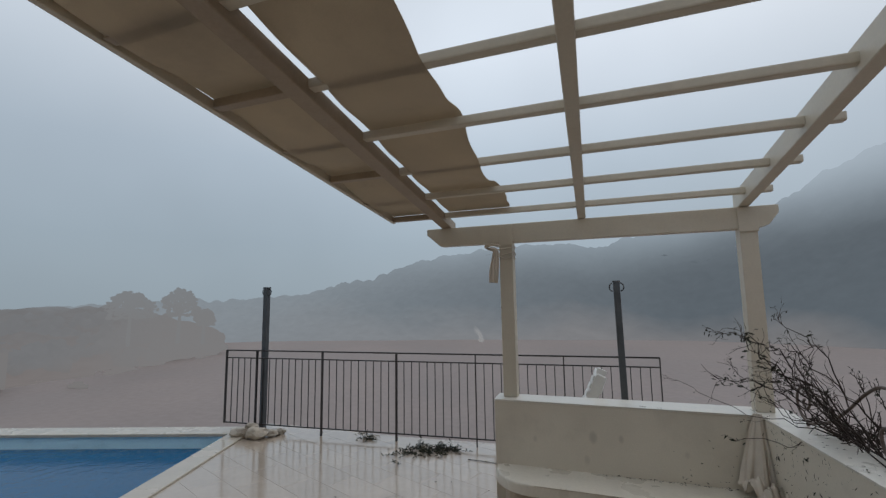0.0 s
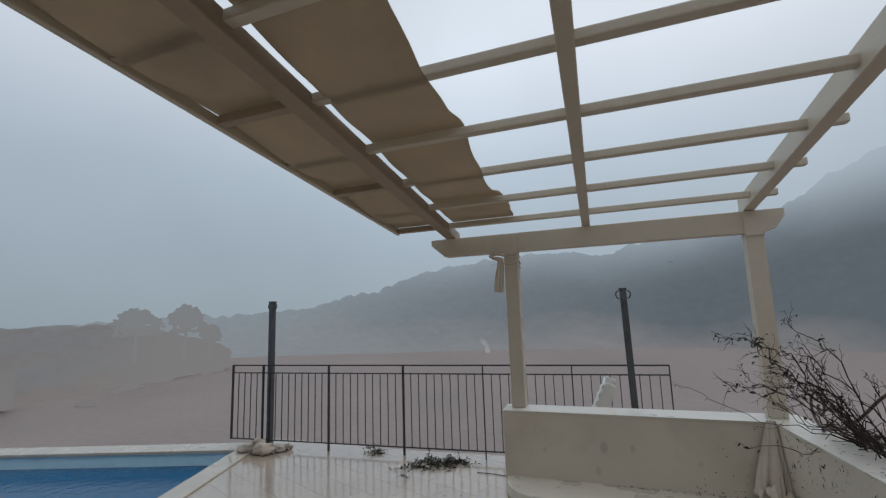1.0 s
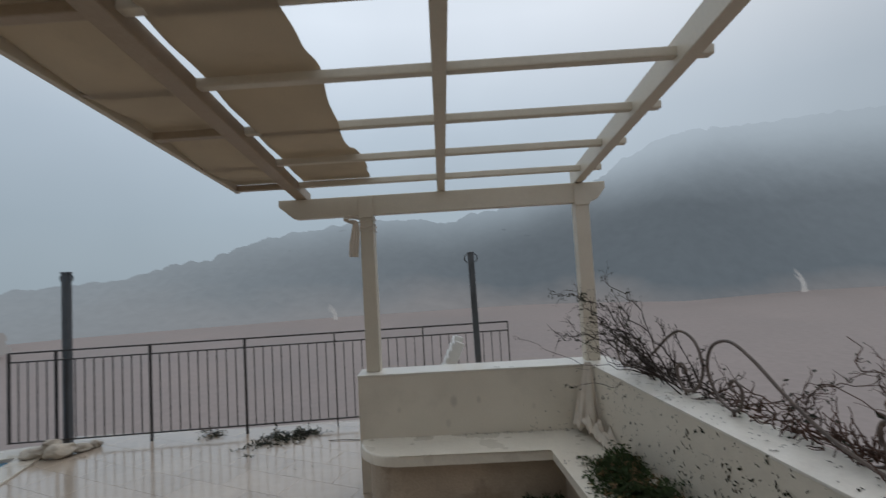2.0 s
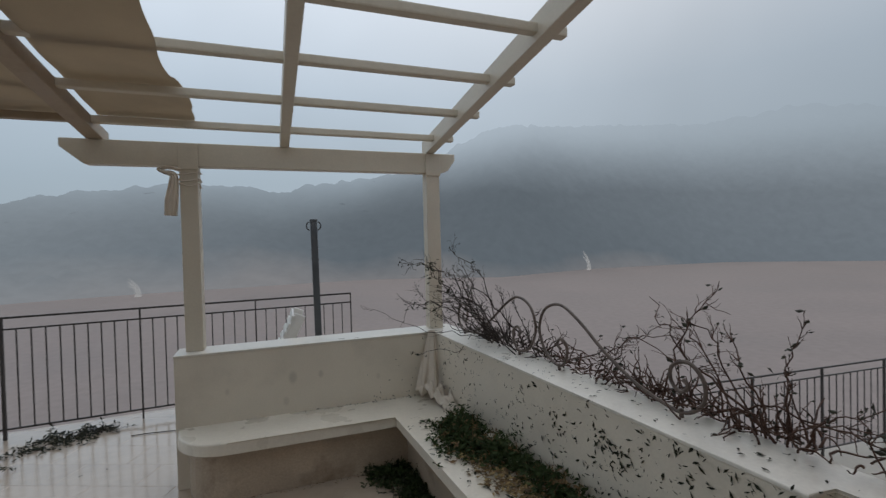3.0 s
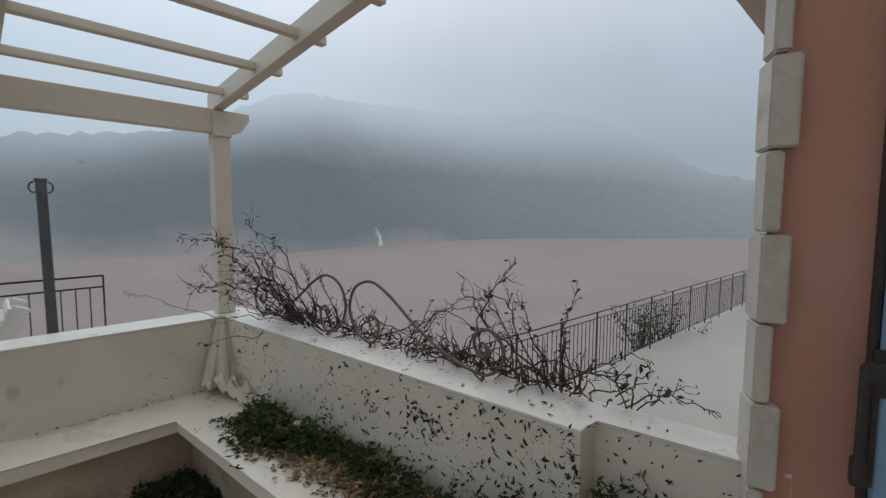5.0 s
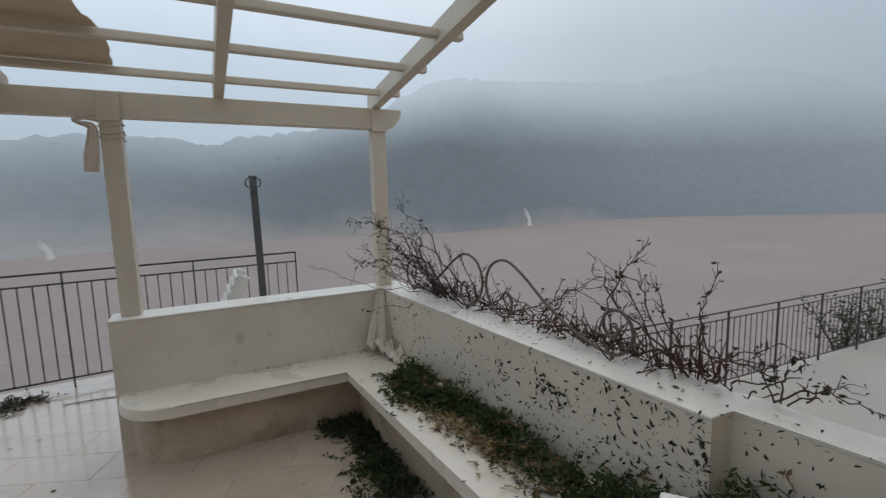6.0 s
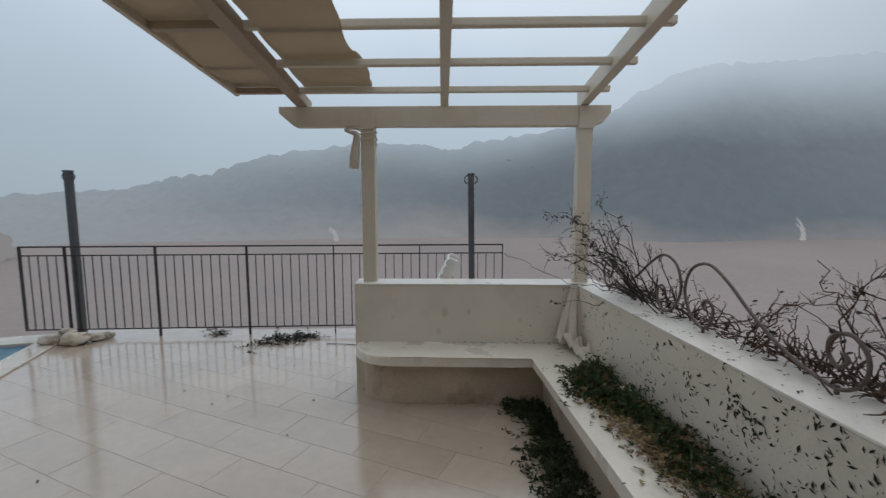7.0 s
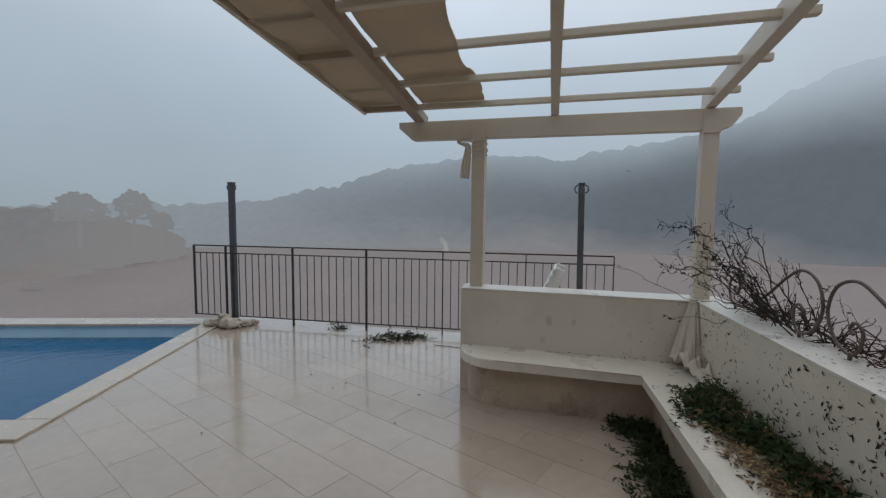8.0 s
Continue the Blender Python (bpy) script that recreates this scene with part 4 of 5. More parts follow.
# ---- white chair behind the parapet ----
chair = empty("garden_chair", "white garden chair behind the parapet", "chair", loc=(-0.13, 4.25, 0))
for x, y in ((-0.2, -0.2), (0.2, -0.2), (-0.2, 0.2), (0.2, 0.2)):
    bm = bmesh.new()
    tube(bm, [(x, y, 0), (x * 0.92, y * 0.92, 0.43)], [0.016, 0.02], 8)
    part("leg", bm, M_WHITE, chair)
bm = bmesh.new()
box(bm, (-0.23, -0.22, 0.42), (0.23, 0.22, 0.45), bevel=0.012)
part("seat", bm, M_WHITE, chair)
lean = Matrix.Translation((-0.19, 0, 0.43)) @ Matrix.Rotation(radians(25), 4, "Y")
for y in (-0.20, 0.17):
    bm = bmesh.new()
    box(bm, (-0.045, y, 0.0), (0.045, y + 0.03, 0.66), lean, 0.012)
    shade(part("back_stile", bm, M_WHITE, chair), 40)
for k in range(8):
    bm = bmesh.new()
    box(bm, (-0.062, -0.23, 0.09 + 0.072 * k), (-0.044, 0.23, 0.135 + 0.072 * k), lean, 0.006)
    part("slat", bm, M_WHITE, chair)
bm = bmesh.new()
tube(bm, [(-0.13, 0.2, 0.72), (0.06, 0.21, 0.80), (0.10, 0.21, 0.95)], 0.015, 8)
part("arm", bm, M_WHITE, chair)


# ---- scrolled ironwork on the wall ----
S_CURVE = [(2.19, 1.02), (2.215, 1.045), (2.18, 1.075), (2.135, 1.04), (2.15, 0.96), (2.21, 0.925), (2.31, 0.97), (2.37, 1.09), (2.32, 1.215), (2.19, 1.26),
           (2.05, 1.20), (1.88, 1.08), (1.70, 0.98), (1.52, 0.925), (1.435, 0.93), (1.375, 0.99), (1.375, 1.07), (1.435, 1.125), (1.505, 1.10), (1.515, 1.04), (1.475, 1.0), (1.44, 1.03), (1.46, 1.055)]
def wall_x(y):
    return 1.252 + 0.0914 * (2.185 - y)
for mirror in (False, True):
    ys = (lambda y: 4.775 - y) if mirror else (lambda y: y)
    thing = empty("scroll_grille", "weathered wrought-iron scroll standing on the wall", "ironwork", group="scrolls on the wall", loc=(wall_x(ys(2.19)), ys(2.19), PAR_Z))
    def add(n, bm):
        o = part(n, bm, M_RUST, thing)
        o.matrix_parent_inverse = Matrix.Translation(-thing.location)
        return shade(o, 50)
    bm = bmesh.new()
    tube(bm, smooth([(wall_x(ys(y)), ys(y), z) for y, z in S_CURVE]), 0.0082, 7)
    add("scroll", bm)
    for y in (2.20, 1.47):
        bm = bmesh.new()
        tube(bm, [(wall_x(ys(y)), ys(y), PAR_Z - 0.02), (wall_x(ys(y)), ys(y), 0.935)], 0.009, 7)
        add("leg", bm)


# ---- pale box on the bench ----
crate = empty("foam_box", "white foam box standing on the bench", "box", loc=(0.93, 0.755, SEAT_Z))
crate.rotation_euler = (0, 0, radians(41))
bm = bmesh.new()
box(bm, (-0.125, -0.125, 0), (0.125, 0.125, 0.285), bevel=0.012)
part("body", bm, M_WHITE, crate)
bm = bmesh.new()
box(bm, (-0.132, -0.132, 0.286), (0.132, 0.132, 0.325), bevel=0.012)
part("lid", bm, M_WHITE, crate)


# ---- storm-torn climbing plants ----
def wander(rng, start, aim, length, steps, rough, droop):
    p, d = Vector(start), Vector(aim).normalized()
    pts = [p.copy()]
    for _ in range(steps):
        d = (d + Vector((rng.gauss(0, rough), rng.gauss(0, rough), rng.gauss(0, rough) - droop))).normalized()
        p = p + d * length / steps
        pts.append(p.copy())
    return pts


def leaf(bm, p, rng, size, flat=None, wide=(0.12, 0.24)):
    """One small leaf blade, folded along its rib."""
    a = Vector((rng.gauss(0, 1), rng.gauss(0, 1), rng.gauss(0, 1))).normalized()
    if flat is not None:
        a = (a - flat * a.dot(flat) + flat * rng.uniform(-0.12, 0.12)).normalized()
        b = flat.cross(a).normalized()
        up = flat
    else:
        b = a.orthogonal().normalized()
        up = a.cross(b)
    w = size * rng.uniform(*wide)
    q = [p, p + a * size * 0.45 + b * w + up * w * 0.4, p + a * size, p + a * size * 0.5 - b * w + up * w * 0.3]
    vs = [bm.verts.new(v) for v in q]
    bm.faces.new((vs[0], vs[1], vs[2]))
    bm.faces.new((vs[0], vs[2], vs[3]))


def cane_line(rng, start, tip, bow, rough):
    """A cane from its root to its tip, bowed upwards (or down) on the way and a little crooked."""
    a, b = Vector(start), Vector(tip)
    size = (b - a).length
    kink, pts = Vector((0, 0, 0)), []
    for k in range(15):
        t = k / 14
        if k:
            kink += Vector((rng.gauss(0, 1), rng.gauss(0, 1), rng.gauss(0, 1))) * rough * size * 0.07
        pts.append(a.lerp(b, t) + Vector((0, 0, bow * 4 * t * (1 - t))) + kink * min(1, 3 * t))
    return pts


def vine(name, label, canes, seed, base, spread, tangle, bark):
    """Storm-torn climber: long crooked canes with short side twigs, a few leaves held at the tips, a tangle at the root."""
    rng = random.Random(seed)
    thing = empty(name, label, "plant", group="torn climbers along the wall", loc=base)
    twigs, leaves = bmesh.new(), bmesh.new()
    for start, tip, bow, r, kids, green in canes:
        r *= 0.74
        pts = cane_line(rng, start, tip, bow, 0.42)
        bm = bmesh.new()
        tube(bm, pts, [r * (1 - 0.68 * k / 14) for k in range(15)], 6)
        o = shade(part("cane", bm, bark, thing), 60)
        o.matrix_parent_inverse = Matrix.Translation(-Vector(base))
        size = (Vector(tip) - Vector(start)).length
        for _ in range(int(kids * 1.5)):
            i = rng.randrange(3, 14)
            d = (pts[i + 1] - pts[i]).normalized() + Vector((rng.gauss(0, 0.45), rng.gauss(0, 0.45), rng.gauss(0.1, 0.45)))
            sub = wander(rng, pts[i], d, size * spread * rng.uniform(0.10, 0.32), 6, 0.2, -0.03)
            tube(twigs, sub, [r * 0.46 * (1 - 0.6 * k / 6) for k in range(7)], 4)
            for _ in range(rng.randrange(1, 3)):
                q = rng.randrange(1, 6)
                d2 = (sub[q + 1] - sub[q]).normalized() + Vector((rng.gauss(0, 0.6), rng.gauss(0, 0.6), rng.gauss(0.1, 0.6)))
                tw = wander(rng, sub[q], d2, size * rng.uniform(0.04, 0.11), 4, 0.3, 0.0)
                tube(twigs, tw, [r * 0.3 * (1 - 0.5 * k / 4) for k in range(5)], 3)
                if rng.random() < 0.35:
                    leaf(leaves, tw[-1], rng, rng.uniform(0.012, 0.026), None, (0.16, 0.3))
            if rng.random() < 0.4:
                leaf(leaves, sub[-1], rng, rng.uniform(0.012, 0.028), None, (0.16, 0.3))
        for _ in range(green):
            k = rng.choice((9, 10, 11, 12, 13, 14))
            leaf(leaves, pts[k] + Vector((rng.gauss(0, 0.014), rng.gauss(0, 0.014), rng.gauss(0, 0.012))), rng, rng.uniform(0.02, 0.045), None, (0.16, 0.3))
    count, y0, y1, length, lean = tangle
    for _ in range(count):
        y = rng.uniform(y0, y1)
        p = Vector((wall_x(y) + rng.gauss(0.09, 0.04), y, PAR_Z + rng.random() * 0.04))
        pts = wander(rng, p, (rng.gauss(-0.1, 0.45), rng.gauss(lean, 0.55), rng.uniform(0.0, 0.9)), length * rng.uniform(0.4, 1.0), 7, 0.3, 0.02)
        tube(twigs, pts, [0.0042 * (1 - 0.6 * k / 7) for k in range(8)], 4)
        for _ in range(rng.randrange(0, 3)):
            leaf(leaves, rng.choice(pts), rng, rng.uniform(0.012, 0.028), None, (0.16, 0.3))
    for nm, bm, m in (("brushwood", twigs, bark), ("foliage", leaves, M_DARKLEAF)):
        o = part(nm, bm, m, thing)
        o.matrix_parent_inverse = Matrix.Translation(-Vector(base))
        o["kind"] = "stuff"
    return thing


sweep = random.Random(5)
vine("dead_climber", "leafless storm-torn climber by the pergola post", [
    ((1.24, 2.90, 0.89), (0.64, 3.15, 1.53), 0.05, 0.0075, 8, 26), ((1.25, 2.95, 0.89), (0.54, 3.15, 1.40), 0.09, 0.0065, 8, 22),
    ((1.22, 3.00, 0.89), (0.55, 3.10, 1.31), 0.07, 0.006, 7, 14), ((1.25, 2.85, 0.89), (0.84, 3.12, 1.48), 0.10, 0.007, 7, 4),
    ((1.26, 2.80, 0.89), (0.93, 3.10, 1.45), 0.12, 0.006, 7, 4), ((1.29, 2.62, 0.89), (1.04, 2.98, 1.46), 0.08, 0.007, 3, 2),
    ((1.27, 2.78, 0.89), (1.02, 3.00, 1.36), 0.06, 0.006, 7, 2), ((1.28, 2.70, 0.89), (1.12, 2.85, 1.30), 0.03, 0.0055, 6, 2),
    ((1.25, 2.90, 0.89), (0.76, 3.10, 1.20), 0.10, 0.0055, 7, 6), ((1.24, 3.05, 0.90), (0.50, 3.15, 1.10), -0.02, 0.004, 3, 2),
    ((1.22, 2.95, 0.91), (0.66, 2.90, 0.90), -0.03, 0.004, 3, 5), ((1.30, 2.50, 0.89), (1.20, 2.70, 1.22), 0.02, 0.006, 4, 3)]
    + [((sweep.uniform(1.20, 1.31), sweep.uniform(2.55, 3.10), 0.89), (sweep.uniform(0.72, 1.12), sweep.uniform(2.95, 3.15), sweep.uniform(1.08, 1.42)), sweep.uniform(0.02, 0.10), 0.005, 4, 3) for _ in range(14)],
    4, (1.25, 3.3, 0.9), 0.8, (95, 2.35, 3.35, 0.22, 0.35), M_BARK)
vine("dead_climber", "bare canes trailing along the scrolled iron", [
    ((1.31, 2.55, 0.90), (1.40, 1.70, 0.95), 0.10, 0.006, 7, 4), ((1.33, 2.35, 0.90), (1.42, 1.55, 0.97), 0.05, 0.0055, 6, 3),
    ((1.36, 2.05, 0.89), (1.38, 1.75, 1.13), 0.06, 0.005, 5, 2), ((1.36, 1.98, 0.89), (1.40, 1.62, 1.10), 0.10, 0.005, 5, 2),
    ((1.30, 2.42, 0.89), (1.27, 2.30, 1.16), 0.03, 0.0045, 4, 8), ((1.36, 1.90, 0.89), (1.40, 2.02, 1.08), 0.03, 0.0045, 4, 4)],
    7, (1.38, 2.0, 0.88), 0.9, (85, 1.6, 2.5, 0.15, -0.2), M_REDBARK)
vine("dead_climber", "tangled bare climber near the wall's end", [
    ((1.42, 1.18, 0.90), (1.42, 1.70, 1.31), 0.02, 0.0075, 6, 2), ((1.42, 1.66, 0.90), (1.42, 1.45, 1.33), 0.05, 0.006, 7, 4),
    ((1.43, 1.22, 0.90), (1.42, 1.33, 1.27), 0.05, 0.0065, 8, 8), ((1.43, 1.25, 0.90), (1.40, 1.50, 1.24), 0.08, 0.006, 8, 6),
    ((1.43, 1.15, 0.90), (1.44, 1.12, 1.17), 0.03, 0.006, 7, 3), ((1.43, 1.15, 0.90), (1.45, 1.06, 1.21), 0.02, 0.005, 6, 3),
    ((1.42, 1.30, 0.90), (1.42, 1.82, 1.20), 0.12, 0.0055, 6, 3), ((1.43, 1.10, 0.91), (1.47, 0.90, 1.14), 0.02, 0.006, 7, 3),
    ((1.42, 1.45, 0.91), (1.46, 0.90, 0.98), 0.02, 0.0075, 6, 3), ((1.43, 1.30, 0.91), (1.50, 0.82, 1.06), -0.02, 0.006, 6, 3)],
    11, (1.40, 1.5, 0.88), 0.8, (110, 1.05, 1.75, 0.22, 0.1), M_REDBARK)
vine("broken_branch", "broken twiggy branch lying over the wall's end", [
    ((1.46, 0.90, 0.905), (1.46, 0.64, 0.95), 0.05, 0.0055, 5, 2), ((1.46, 0.88, 0.91), (1.45, 0.78, 1.09), 0.02, 0.005, 4, 4),
    ((1.46, 0.86, 0.91), (1.47, 0.71, 1.06), 0.02, 0.0045, 4, 6), ((1.46, 0.90, 0.91), (1.44, 0.96, 1.05), 0.02, 0.0045, 4, 3)],
    15, (1.47, 0.9, 0.9), 0.9, (6, 0.8, 0.95, 0.14, -0.2), M_REDBARK)


def shrub(x, y, h, seed):
    rng = random.Random(seed)
    thing = empty("shrub", "dark wind-bent shrub behind the lower railing", "shrub", group="shrubs past the railing", loc=(x, y, -1.45))
    tw, lv = bmesh.new(), bmesh.new()
    for k in range(10):
        pts = wander(rng, (rng.gauss(0, 0.09), rng.gauss(0, 0.1), 0), (rng.gauss(0.15, 0.4), rng.gauss(0, 0.3), 1), h * rng.uniform(0.6, 1.0), 8, 0.12, 0.0)
        tube(tw, pts, [0.016 * (1 - 0.8 * i / 8) for i in range(9)], 4)
        for p in pts[2:]:
            for _ in range(9):
                leaf(lv, p + Vector((rng.gauss(0, 0.09), rng.gauss(0, 0.09), rng.gauss(0, 0.09))), rng, rng.uniform(0.05, 0.11))
    part("stems", tw, M_BARK, thing)
    o = part("foliage", lv, M_LEAF, thing)
    o["kind"] = "stuff"
    return thing
shrub(9.6, fence_y(9.6) + 0.4, 1.2, 3)
shrub(10.7, fence_y(10.7) + 0.4, 1.4, 5)


# ---- leaves and torn greenery ----
def heap(name, label, spots, n, seed, mats, size):
    """A drift of torn fronds: bent stems set with narrow leaves, piled over the given spots (x, y, z, spread, height)."""
    rng = random.Random(seed)
    bm = bmesh.new()
    floor_z = min(z for _, _, z, _, _ in spots)
    count = 0
    for k in range(n):
        x, y, z, s, h = rng.choice(spots)
        p = Vector((x + rng.gauss(0, s), y + rng.gauss(0, s * 1.2), 0))
        q = math.exp(-((p.x - x) ** 2 + (p.y - y) ** 2) / (2 * s * s))
        p.z = z + h * q * rng.random() ** 0.6
        d = Vector((rng.gauss(-0.2, 1), rng.gauss(0.1, 1), rng.gauss(0.12, 0.3))).normalized()
        ln = size * rng.choice((1.2, 1.8, 2.6, 4.0))
        e = p + d * ln
        e.z = max(e.z - 0.3 * ln * rng.random(), z + 0.004)
        m = p.lerp(e, 0.5) + Vector((rng.gauss(0, 0.01), rng.gauss(0, 0.01), 0.012))
        tube(bm, [p, m, e], [0.002, 0.0017, 0.0009], 3, cap=False)
        steps = max(4, int(ln / 0.014))
        for i in range(steps):
            t = 0.1 + 0.9 * i / steps
            leaf(bm, p.lerp(m, 2 * t) if t < 0.5 else m.lerp(e, 2 * t - 1), rng, size * rng.uniform(0.5, 1.05), None, (0.13, 0.22))
        new_faces = len(bm.faces) - count
        mi = 0 if rng.random() < 0.87 else 1
        if mi:
            bm.faces.ensure_lookup_table()
            for f in bm.faces[count:]:
                f.material_index = 1
        count += new_faces
    for v in bm.verts:
        v.co.z = max(v.co.z, floor_z + 0.003)
    return tagged(part(name, bm, mats), label, "leaf litter", kind="stuff")


def wx(y, k):
    return inner_x(y) - k
BENCH_SPOTS = [(2.90, 0.05, 0.025, 0.05, 1), (2.80, 0.12, 0.05, 0.09, 5), (2.70, 0.17, 0.06, 0.11, 7), (2.60, 0.20, 0.065, 0.11, 7), (2.48, 0.22, 0.06, 0.09, 5), (2.38, 0.13, 0.05, 0.11, 6),
               (2.24, 0.09, 0.035, 0.10, 4), (2.1, 0.07, 0.03, 0.10, 3), (1.95, 0.07, 0.03, 0.11, 4), (1.78, 0.10, 0.05, 0.13, 4), (1.60, 0.10, 0.05, 0.13, 3), (1.38, 0.14, 0.06, 0.15, 4),
               (1.2, 0.10, 0.07, 0.19, 7), (1.04, 0.07, 0.05, 0.24, 6), (0.86, -0.05, 0.05, 0.33, 8), (0.74, -0.09, 0.05, 0.34, 8), (0.62, -0.08, 0.05, 0.32, 6)]
heap("leaf_pile", "heap of torn green sprigs on the bench", [(wx(y, k), y, SEAT_Z, sp, h) for y, k, sp, h, n in BENCH_SPOTS for _ in range(n)], 1600, 21, [M_LEAF, M_DRY], 0.042)
heap("leaf_pile", "dark wet leaves on the floor by the bench", [(0.42, 3.20, 0, 0.05, 0.03), (0.50, 3.18, 0, 0.05, 0.04), (0.60, 3.12, 0, 0.05, 0.05), (0.62, 3.00, 0, 0.04, 0.05), (0.60, 2.88, 0, 0.05, 0.05), (0.60, 2.72, 0, 0.06, 0.05), (0.58, 2.58, 0, 0.07, 0.06),
      (0.56, 2.44, 0, 0.08, 0.06), (0.56, 2.28, 0, 0.08, 0.06), (0.58, 2.1, 0, 0.08, 0.05), (0.60, 1.9, 0, 0.08, 0.05), (0.62, 1.7, 0, 0.08, 0.04)], 800, 22, [M_LEAF, M_DARKLEAF], 0.042)
heap("leaf_pile", "broken green branch on the wet floor", [(-2.1, 4.68, 0, 0.10, 0.02), (-1.9, 4.76, 0, 0.08, 0.03), (-1.72, 4.82, 0, 0.07, 0.02)], 110, 23, [M_DARKLEAF, M_BARK], 0.045)
heap("leaf_pile", "small broken sprig under the railing", [(-2.95, 4.98, 0, 0.05, 0.10), (-2.8, 4.98, 0, 0.05, 0.02)], 40, 24, [M_DARKLEAF, M_DRY], 0.035)

rng = random.Random(31)
bm = bmesh.new()
for _ in range(520):
    y = 0.7 + 1.85 * rng.random() ** 0.75
    k = 0.24 + rng.gauss(0, 0.045)
    leaf(bm, Vector((wx(y, k), y, SEAT_Z + rng.uniform(0.004, 0.02))), rng, 0.014 + 0.034 * rng.random() ** 1.6, Vector((0, 0, 1)))
for _ in range(560):
    y = rng.gauss(2.0, 0.22)
    x = 0.84 + 0.22 * (2.2 - y) + rng.gauss(0, 0.05)
    leaf(bm, Vector((x, y, SEAT_Z + rng.uniform(0.004, 0.03))), rng, rng.uniform(0.018, 0.05), Vector((0, 0, 1)))
for k, face in enumerate(bm.faces):
    face.material_index = 1 if (k // 2) % 5 < 2 else 0
tagged(part("dry_leaves", bm, [M_DRY, M_YELLOW]), "brown and yellow dry leaves scattered on the bench", "leaf litter", kind="stuff")

bm = bmesh.new()
for _ in range(330):
    y = rng.uniform(0.6, 3.0)
    k = 0.23 + rng.gauss(0, 0.085)
    if k < 0.44 + 0.01 * y:
        leaf(bm, Vector((wx(y, k), y, SEAT_Z + rng.uniform(0.003, 0.01))), rng, rng.uniform(0.014, 0.04), Vector((0, 0, 1)))
tagged(part("leaf_scraps", bm, M_DARKLEAF), "dark torn leaves strewn over the bench seat", "leaf litter", kind="stuff")

# scraps of leaf blown on to the walls
normal = Vector((-0.9958, -0.0910, 0)).normalized()
bm = bmesh.new()
for _ in range(780):
    y = 0.96 + 2.45 * rng.random() ** 1.8
    z = SEAT_Z + 0.06 + (PAR_Z - SEAT_Z - 0.07) * rng.random() ** 1.1
    p = Vector((inner_x(y), y, z)) + normal * 0.003
    for _ in range(rng.choice((1, 1, 1, 2))):
        leaf(bm, p + Vector((0, rng.gauss(0, 0.006), rng.gauss(0, 0.006))), rng, 0.007 + 0.034 * rng.random() ** 1.9, normal, (0.06, 0.19))
for cy, cz, n in ((1.72, 0.74, 22), (1.62, 0.70, 18), (2.02, 0.70, 10), (1.2, 0.6, 10)):
    for _ in range(n):
        leaf(bm, Vector((inner_x(cy), cy + rng.gauss(0, 0.04), cz + rng.gauss(0, 0.03))) + normal * 0.004, rng, rng.uniform(0.02, 0.04), normal)
tagged(part("leaf_scraps", bm, M_DARKLEAF), "dark leaf scraps plastered on the white wall", "leaf litter", kind="stuff")
bm = bmesh.new()
for _ in range(60):
    y = rng.uniform(0.5, 0.92)
    x = 1.305 + 0.07 * (0.945 - y) / 0.545
    leaf(bm, Vector((x - 0.003, y, rng.uniform(0.5, 0.87))), rng, rng.uniform(0.01, 0.026), normal)
tagged(part("leaf_scraps", bm, M_DARKLEAF), "dark leaf scraps on the recessed wall", "leaf litter", kind="stuff")
bm = bmesh.new()
for _ in range(46):
    x = 0.95 - 0.55 * rng.random() ** 1.8
    leaf(bm, Vector((x, 3.496, SEAT_Z + 0.02 + 0.3 * rng.random() ** 2)), rng, rng.uniform(0.008, 0.022), Vector((0, -1, 0)))
for _ in range(60):
    x = rng.uniform(-0.1, 0.8)
    leaf(bm, Vector((x, 3.485 - 0.02 * rng.random(), SEAT_Z + 0.004)), rng, rng.uniform(0.012, 0.03), Vector((0, 0, 1)))
tagged(part("leaf_scraps", bm, M_DARKLEAF), "few dark leaf scraps on the parapet", "leaf litter", kind="stuff")
bm = bmesh.new()
for _ in range(110):
    y = rng.uniform(0.6, 3.3)
    leaf(bm, Vector((inner_x(y) + rng.uniform(0.02, 0.19), y, PAR_Z + 0.003)), rng, rng.uniform(0.012, 0.03), Vector((0, 0, 1)))
tagged(part("leaf_scraps", bm, M_DARKLEAF), "leaf scraps on top of the wall", "leaf litter", kind="stuff")
bm = bmesh.new()
for _ in range(16):
    leaf(bm, Vector((rng.uniform(-3.5, 0.3), rng.uniform(1.6, 4.9), 0.004)), rng, rng.uniform(0.02, 0.045), Vector((0, 0, 1)))
tagged(part("loose_leaves", bm, M_DARKLEAF), "single leaves on the wet floor", "leaf litter", kind="stuff")
bm = bmesh.new()
for _ in range(70):
    x = rng.uniform(-0.45, 0.62)
    leaf(bm, Vector((x, 3.225 - 0.03 * rng.random() ** 2, 0.004)), rng, rng.uniform(0.008, 0.028), Vector((0, 0, 1)))
tagged(part("leaf_scraps", bm, [M_DRY]), "brown leaf crumbs along the foot of the bench", "leaf litter", kind="stuff")
twig = bmesh.new()
tube(twig, smooth([(-1.45, 4.63, 0.006), (-1.3, 4.625, 0.008), (-1.14, 4.61, 0.006), (-0.9, 4.58, 0.006)]), 0.004, 4)
tagged(part("twig", twig, M_BARK), "thin bare twig on the wet floor", "twig")


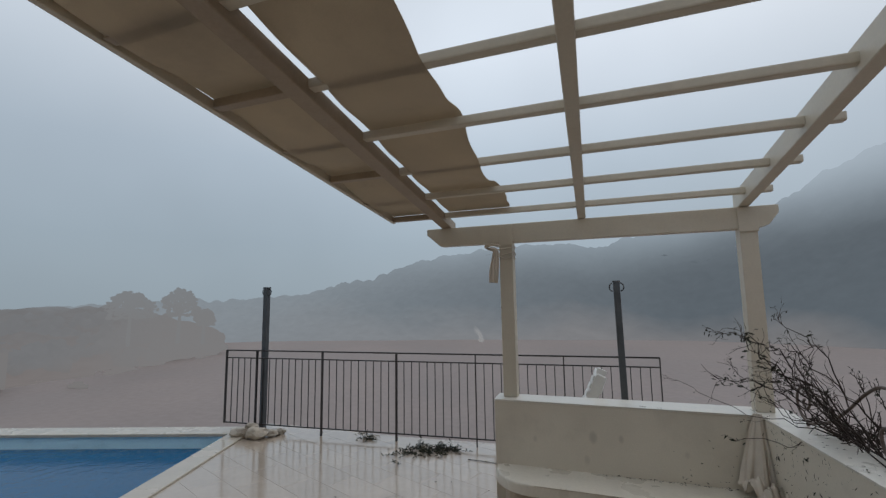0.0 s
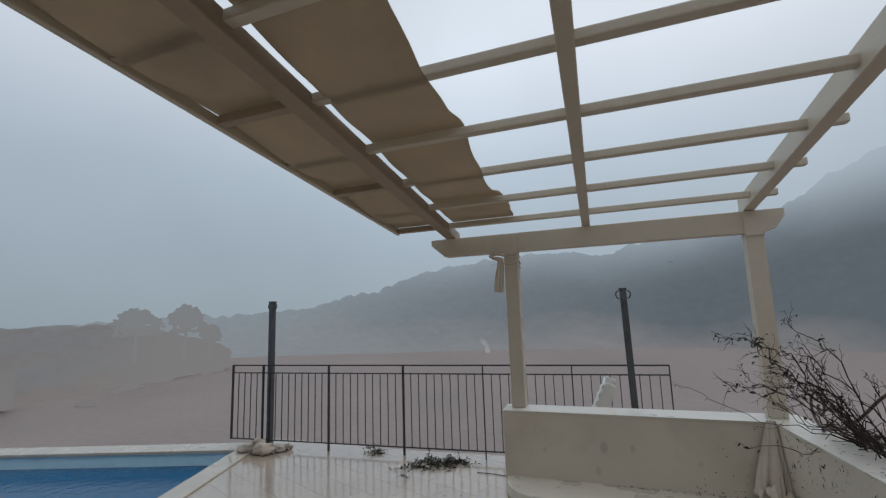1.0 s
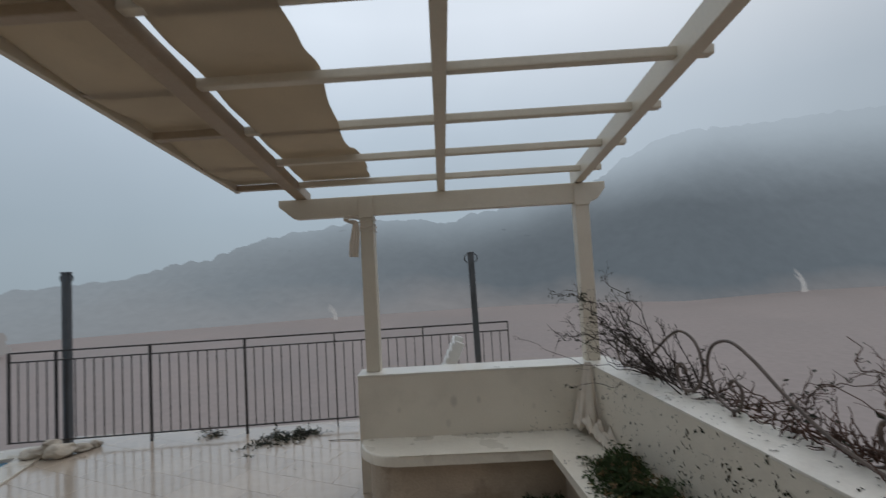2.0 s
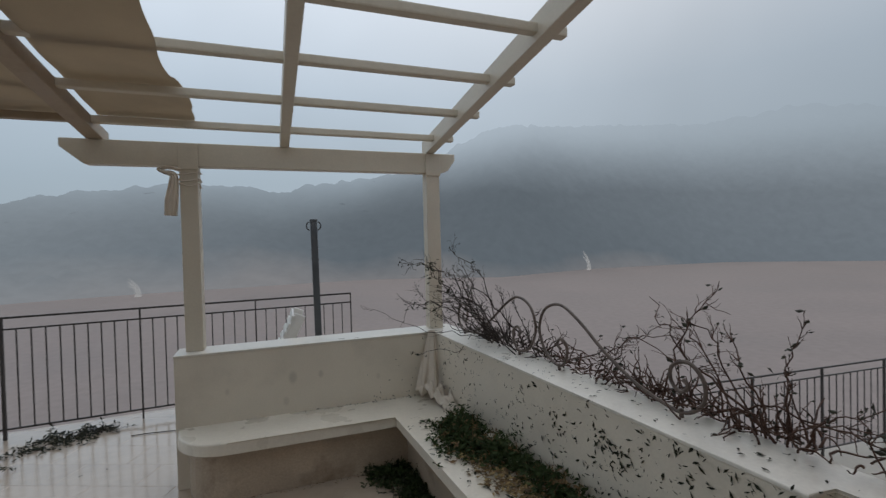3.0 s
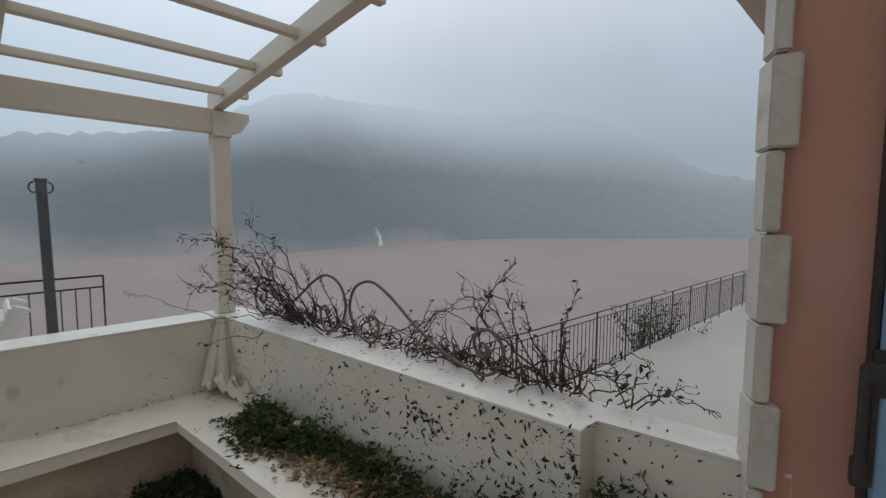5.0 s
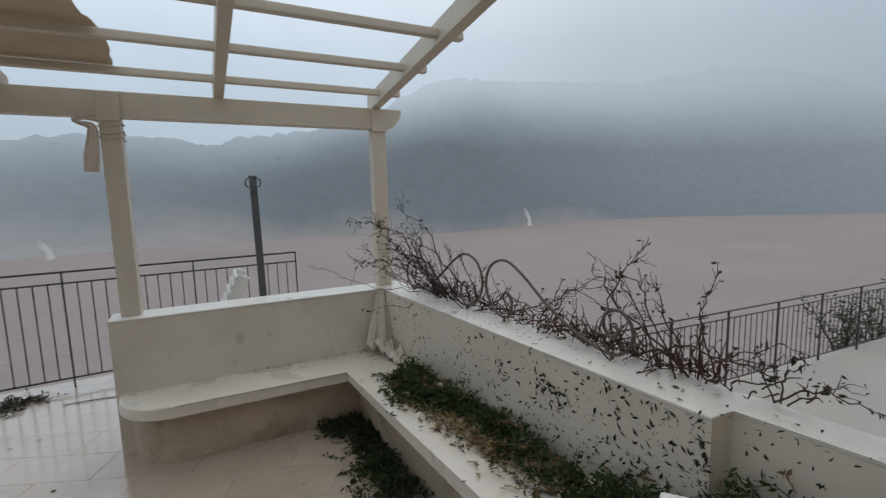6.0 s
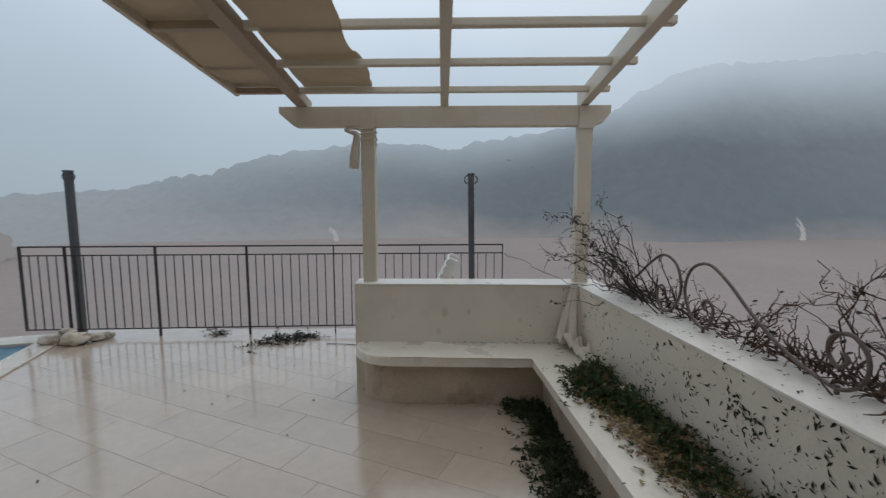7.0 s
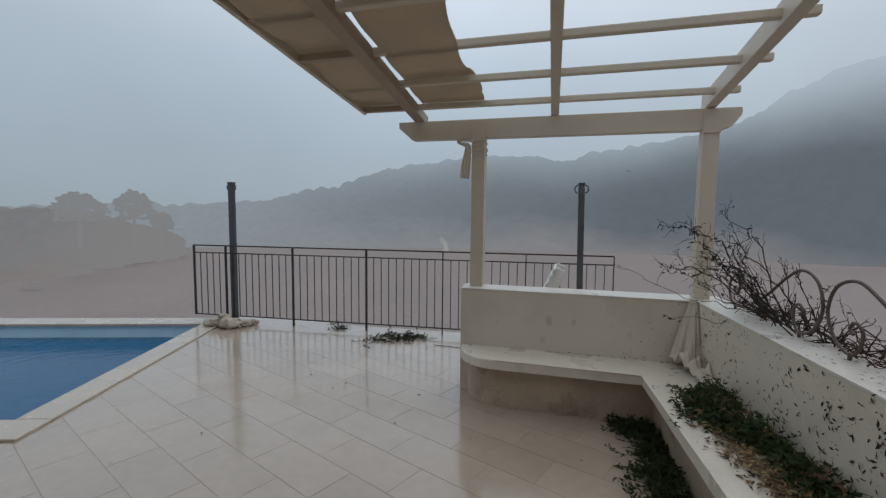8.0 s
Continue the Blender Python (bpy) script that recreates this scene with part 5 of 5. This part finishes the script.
# ---- floor tiles ----
TD, TN = Vector((0.924, -0.383)), Vector((0.383, 0.924))
def clip(poly, n, c):
    """The part of a convex outline where n . p <= c."""
    out = []
    for i, p in enumerate(poly):
        q = poly[(i + 1) % len(poly)]
        a, b = n.dot(p) - c, n.dot(q) - c
        if a <= 0:
            out.append(p)
        if a * b < 0:
            out.append(p.lerp(q, a / (a - b)))
    return out
def tile_mesh(poly, height=0.012):
    c = sum(poly, Vector((0, 0))) / len(poly)
    bm = bmesh.new()
    n = len(poly)
    lo = [bm.verts.new((p.x, p.y, -height)) for p in poly]
    mid = [bm.verts.new((p.x, p.y, -0.0015)) for p in poly]
    hi = [bm.verts.new((*(p + (c - p).normalized() * 0.0018), 0.0)) for p in poly]
    for a, b in ((lo, mid), (mid, hi)):
        for i in range(n):
            bm.faces.new((a[i], a[(i + 1) % n], b[(i + 1) % n], b[i]))
    bm.faces.new(hi)
    bmesh.ops.recalc_face_normals(bm, faces=bm.faces[:])
    me = bpy.data.meshes.new("tile")
    bm.to_mesh(me)
    bm.free()
    me.materials.append(M_TILE)
    return me
whole = None
corner = Vector(pool_point(POOL_L + NEAR, -COPE)[:2])
pu, pv = Vector((0.318, -0.948)), Vector((-0.948, -0.318))
rest = bmesh.new()
count = 0
for r in range(-14, 22):
    for c in range(-18, 16):
        n0 = 0.577 + 0.297 * r
        d0 = -1.30 + 0.594 * c + (0.297 if (r % 2) else 0.0)
        g = 0.0011
        poly = [TD * (d0 + g) + TN * (n0 + g), TD * (d0 + 0.594 - g) + TN * (n0 + g), TD * (d0 + 0.594 - g) + TN * (n0 + 0.297 - g), TD * (d0 + g) + TN * (n0 + 0.297 - g)]
        cen = sum(poly, Vector((0, 0))) / 4
        if cen.y < -1.3 or cen.x < -8 or cen.x > 1.25 or cen.y > 5.6:
            continue
        cut = poly
        if (cen - corner).dot(pu) < 0:
            cut = clip(cut, pv, corner.dot(pv) - 0.004)
        else:
            if min((p - corner).dot(pu) for p in cut) < 0 and cen.x < corner.x:
                cut = clip(cut, -pu, -corner.dot(pu) - 0.004)
        far = (Vector((0.002, 1)), 5.16) if cen.x < -2.2 else (Vector((-0.073, 0.997)), 5.305)
        cut = clip(cut, *far) if cut else cut
        cut = clip(cut, Vector((1, 0.09)), 1.40) if cut else cut
        if len(cut) < 3:
            continue
        area = 0.5 * abs(sum(cut[i].x * cut[(i + 1) % len(cut)].y - cut[(i + 1) % len(cut)].x * cut[i].y for i in range(len(cut))))
        if area < 0.0015:
            continue
        same = len(cut) == 4 and all((a - b).length < 1e-6 for a, b in zip(cut, poly))
        if cen.y < 0.75 or cen.x < -5.2:
            lo = [rest.verts.new((p.x, p.y, -0.012)) for p in cut]
            hi = [rest.verts.new((p.x, p.y, 0.0)) for p in cut]
            rest.faces.new(hi)
            for i in range(len(cut)):
                rest.faces.new((lo[i], lo[(i + 1) % len(cut)], hi[(i + 1) % len(cut)], hi[i]))
            continue
        if same:
            if whole is None:
                whole = tile_mesh([p - cen for p in poly])
            me = whole
        else:
            me = tile_mesh([p - cen for p in cut])
        o = new("tile", me)
        o.parent = floor
        o.location = (cen.x, cen.y, 0.0)
        count += 1
bmesh.ops.recalc_face_normals(rest, faces=rest.faces[:])
rest_ob = part("tiling", rest, M_TILE, floor)
rest_ob["kind"] = "stuff"
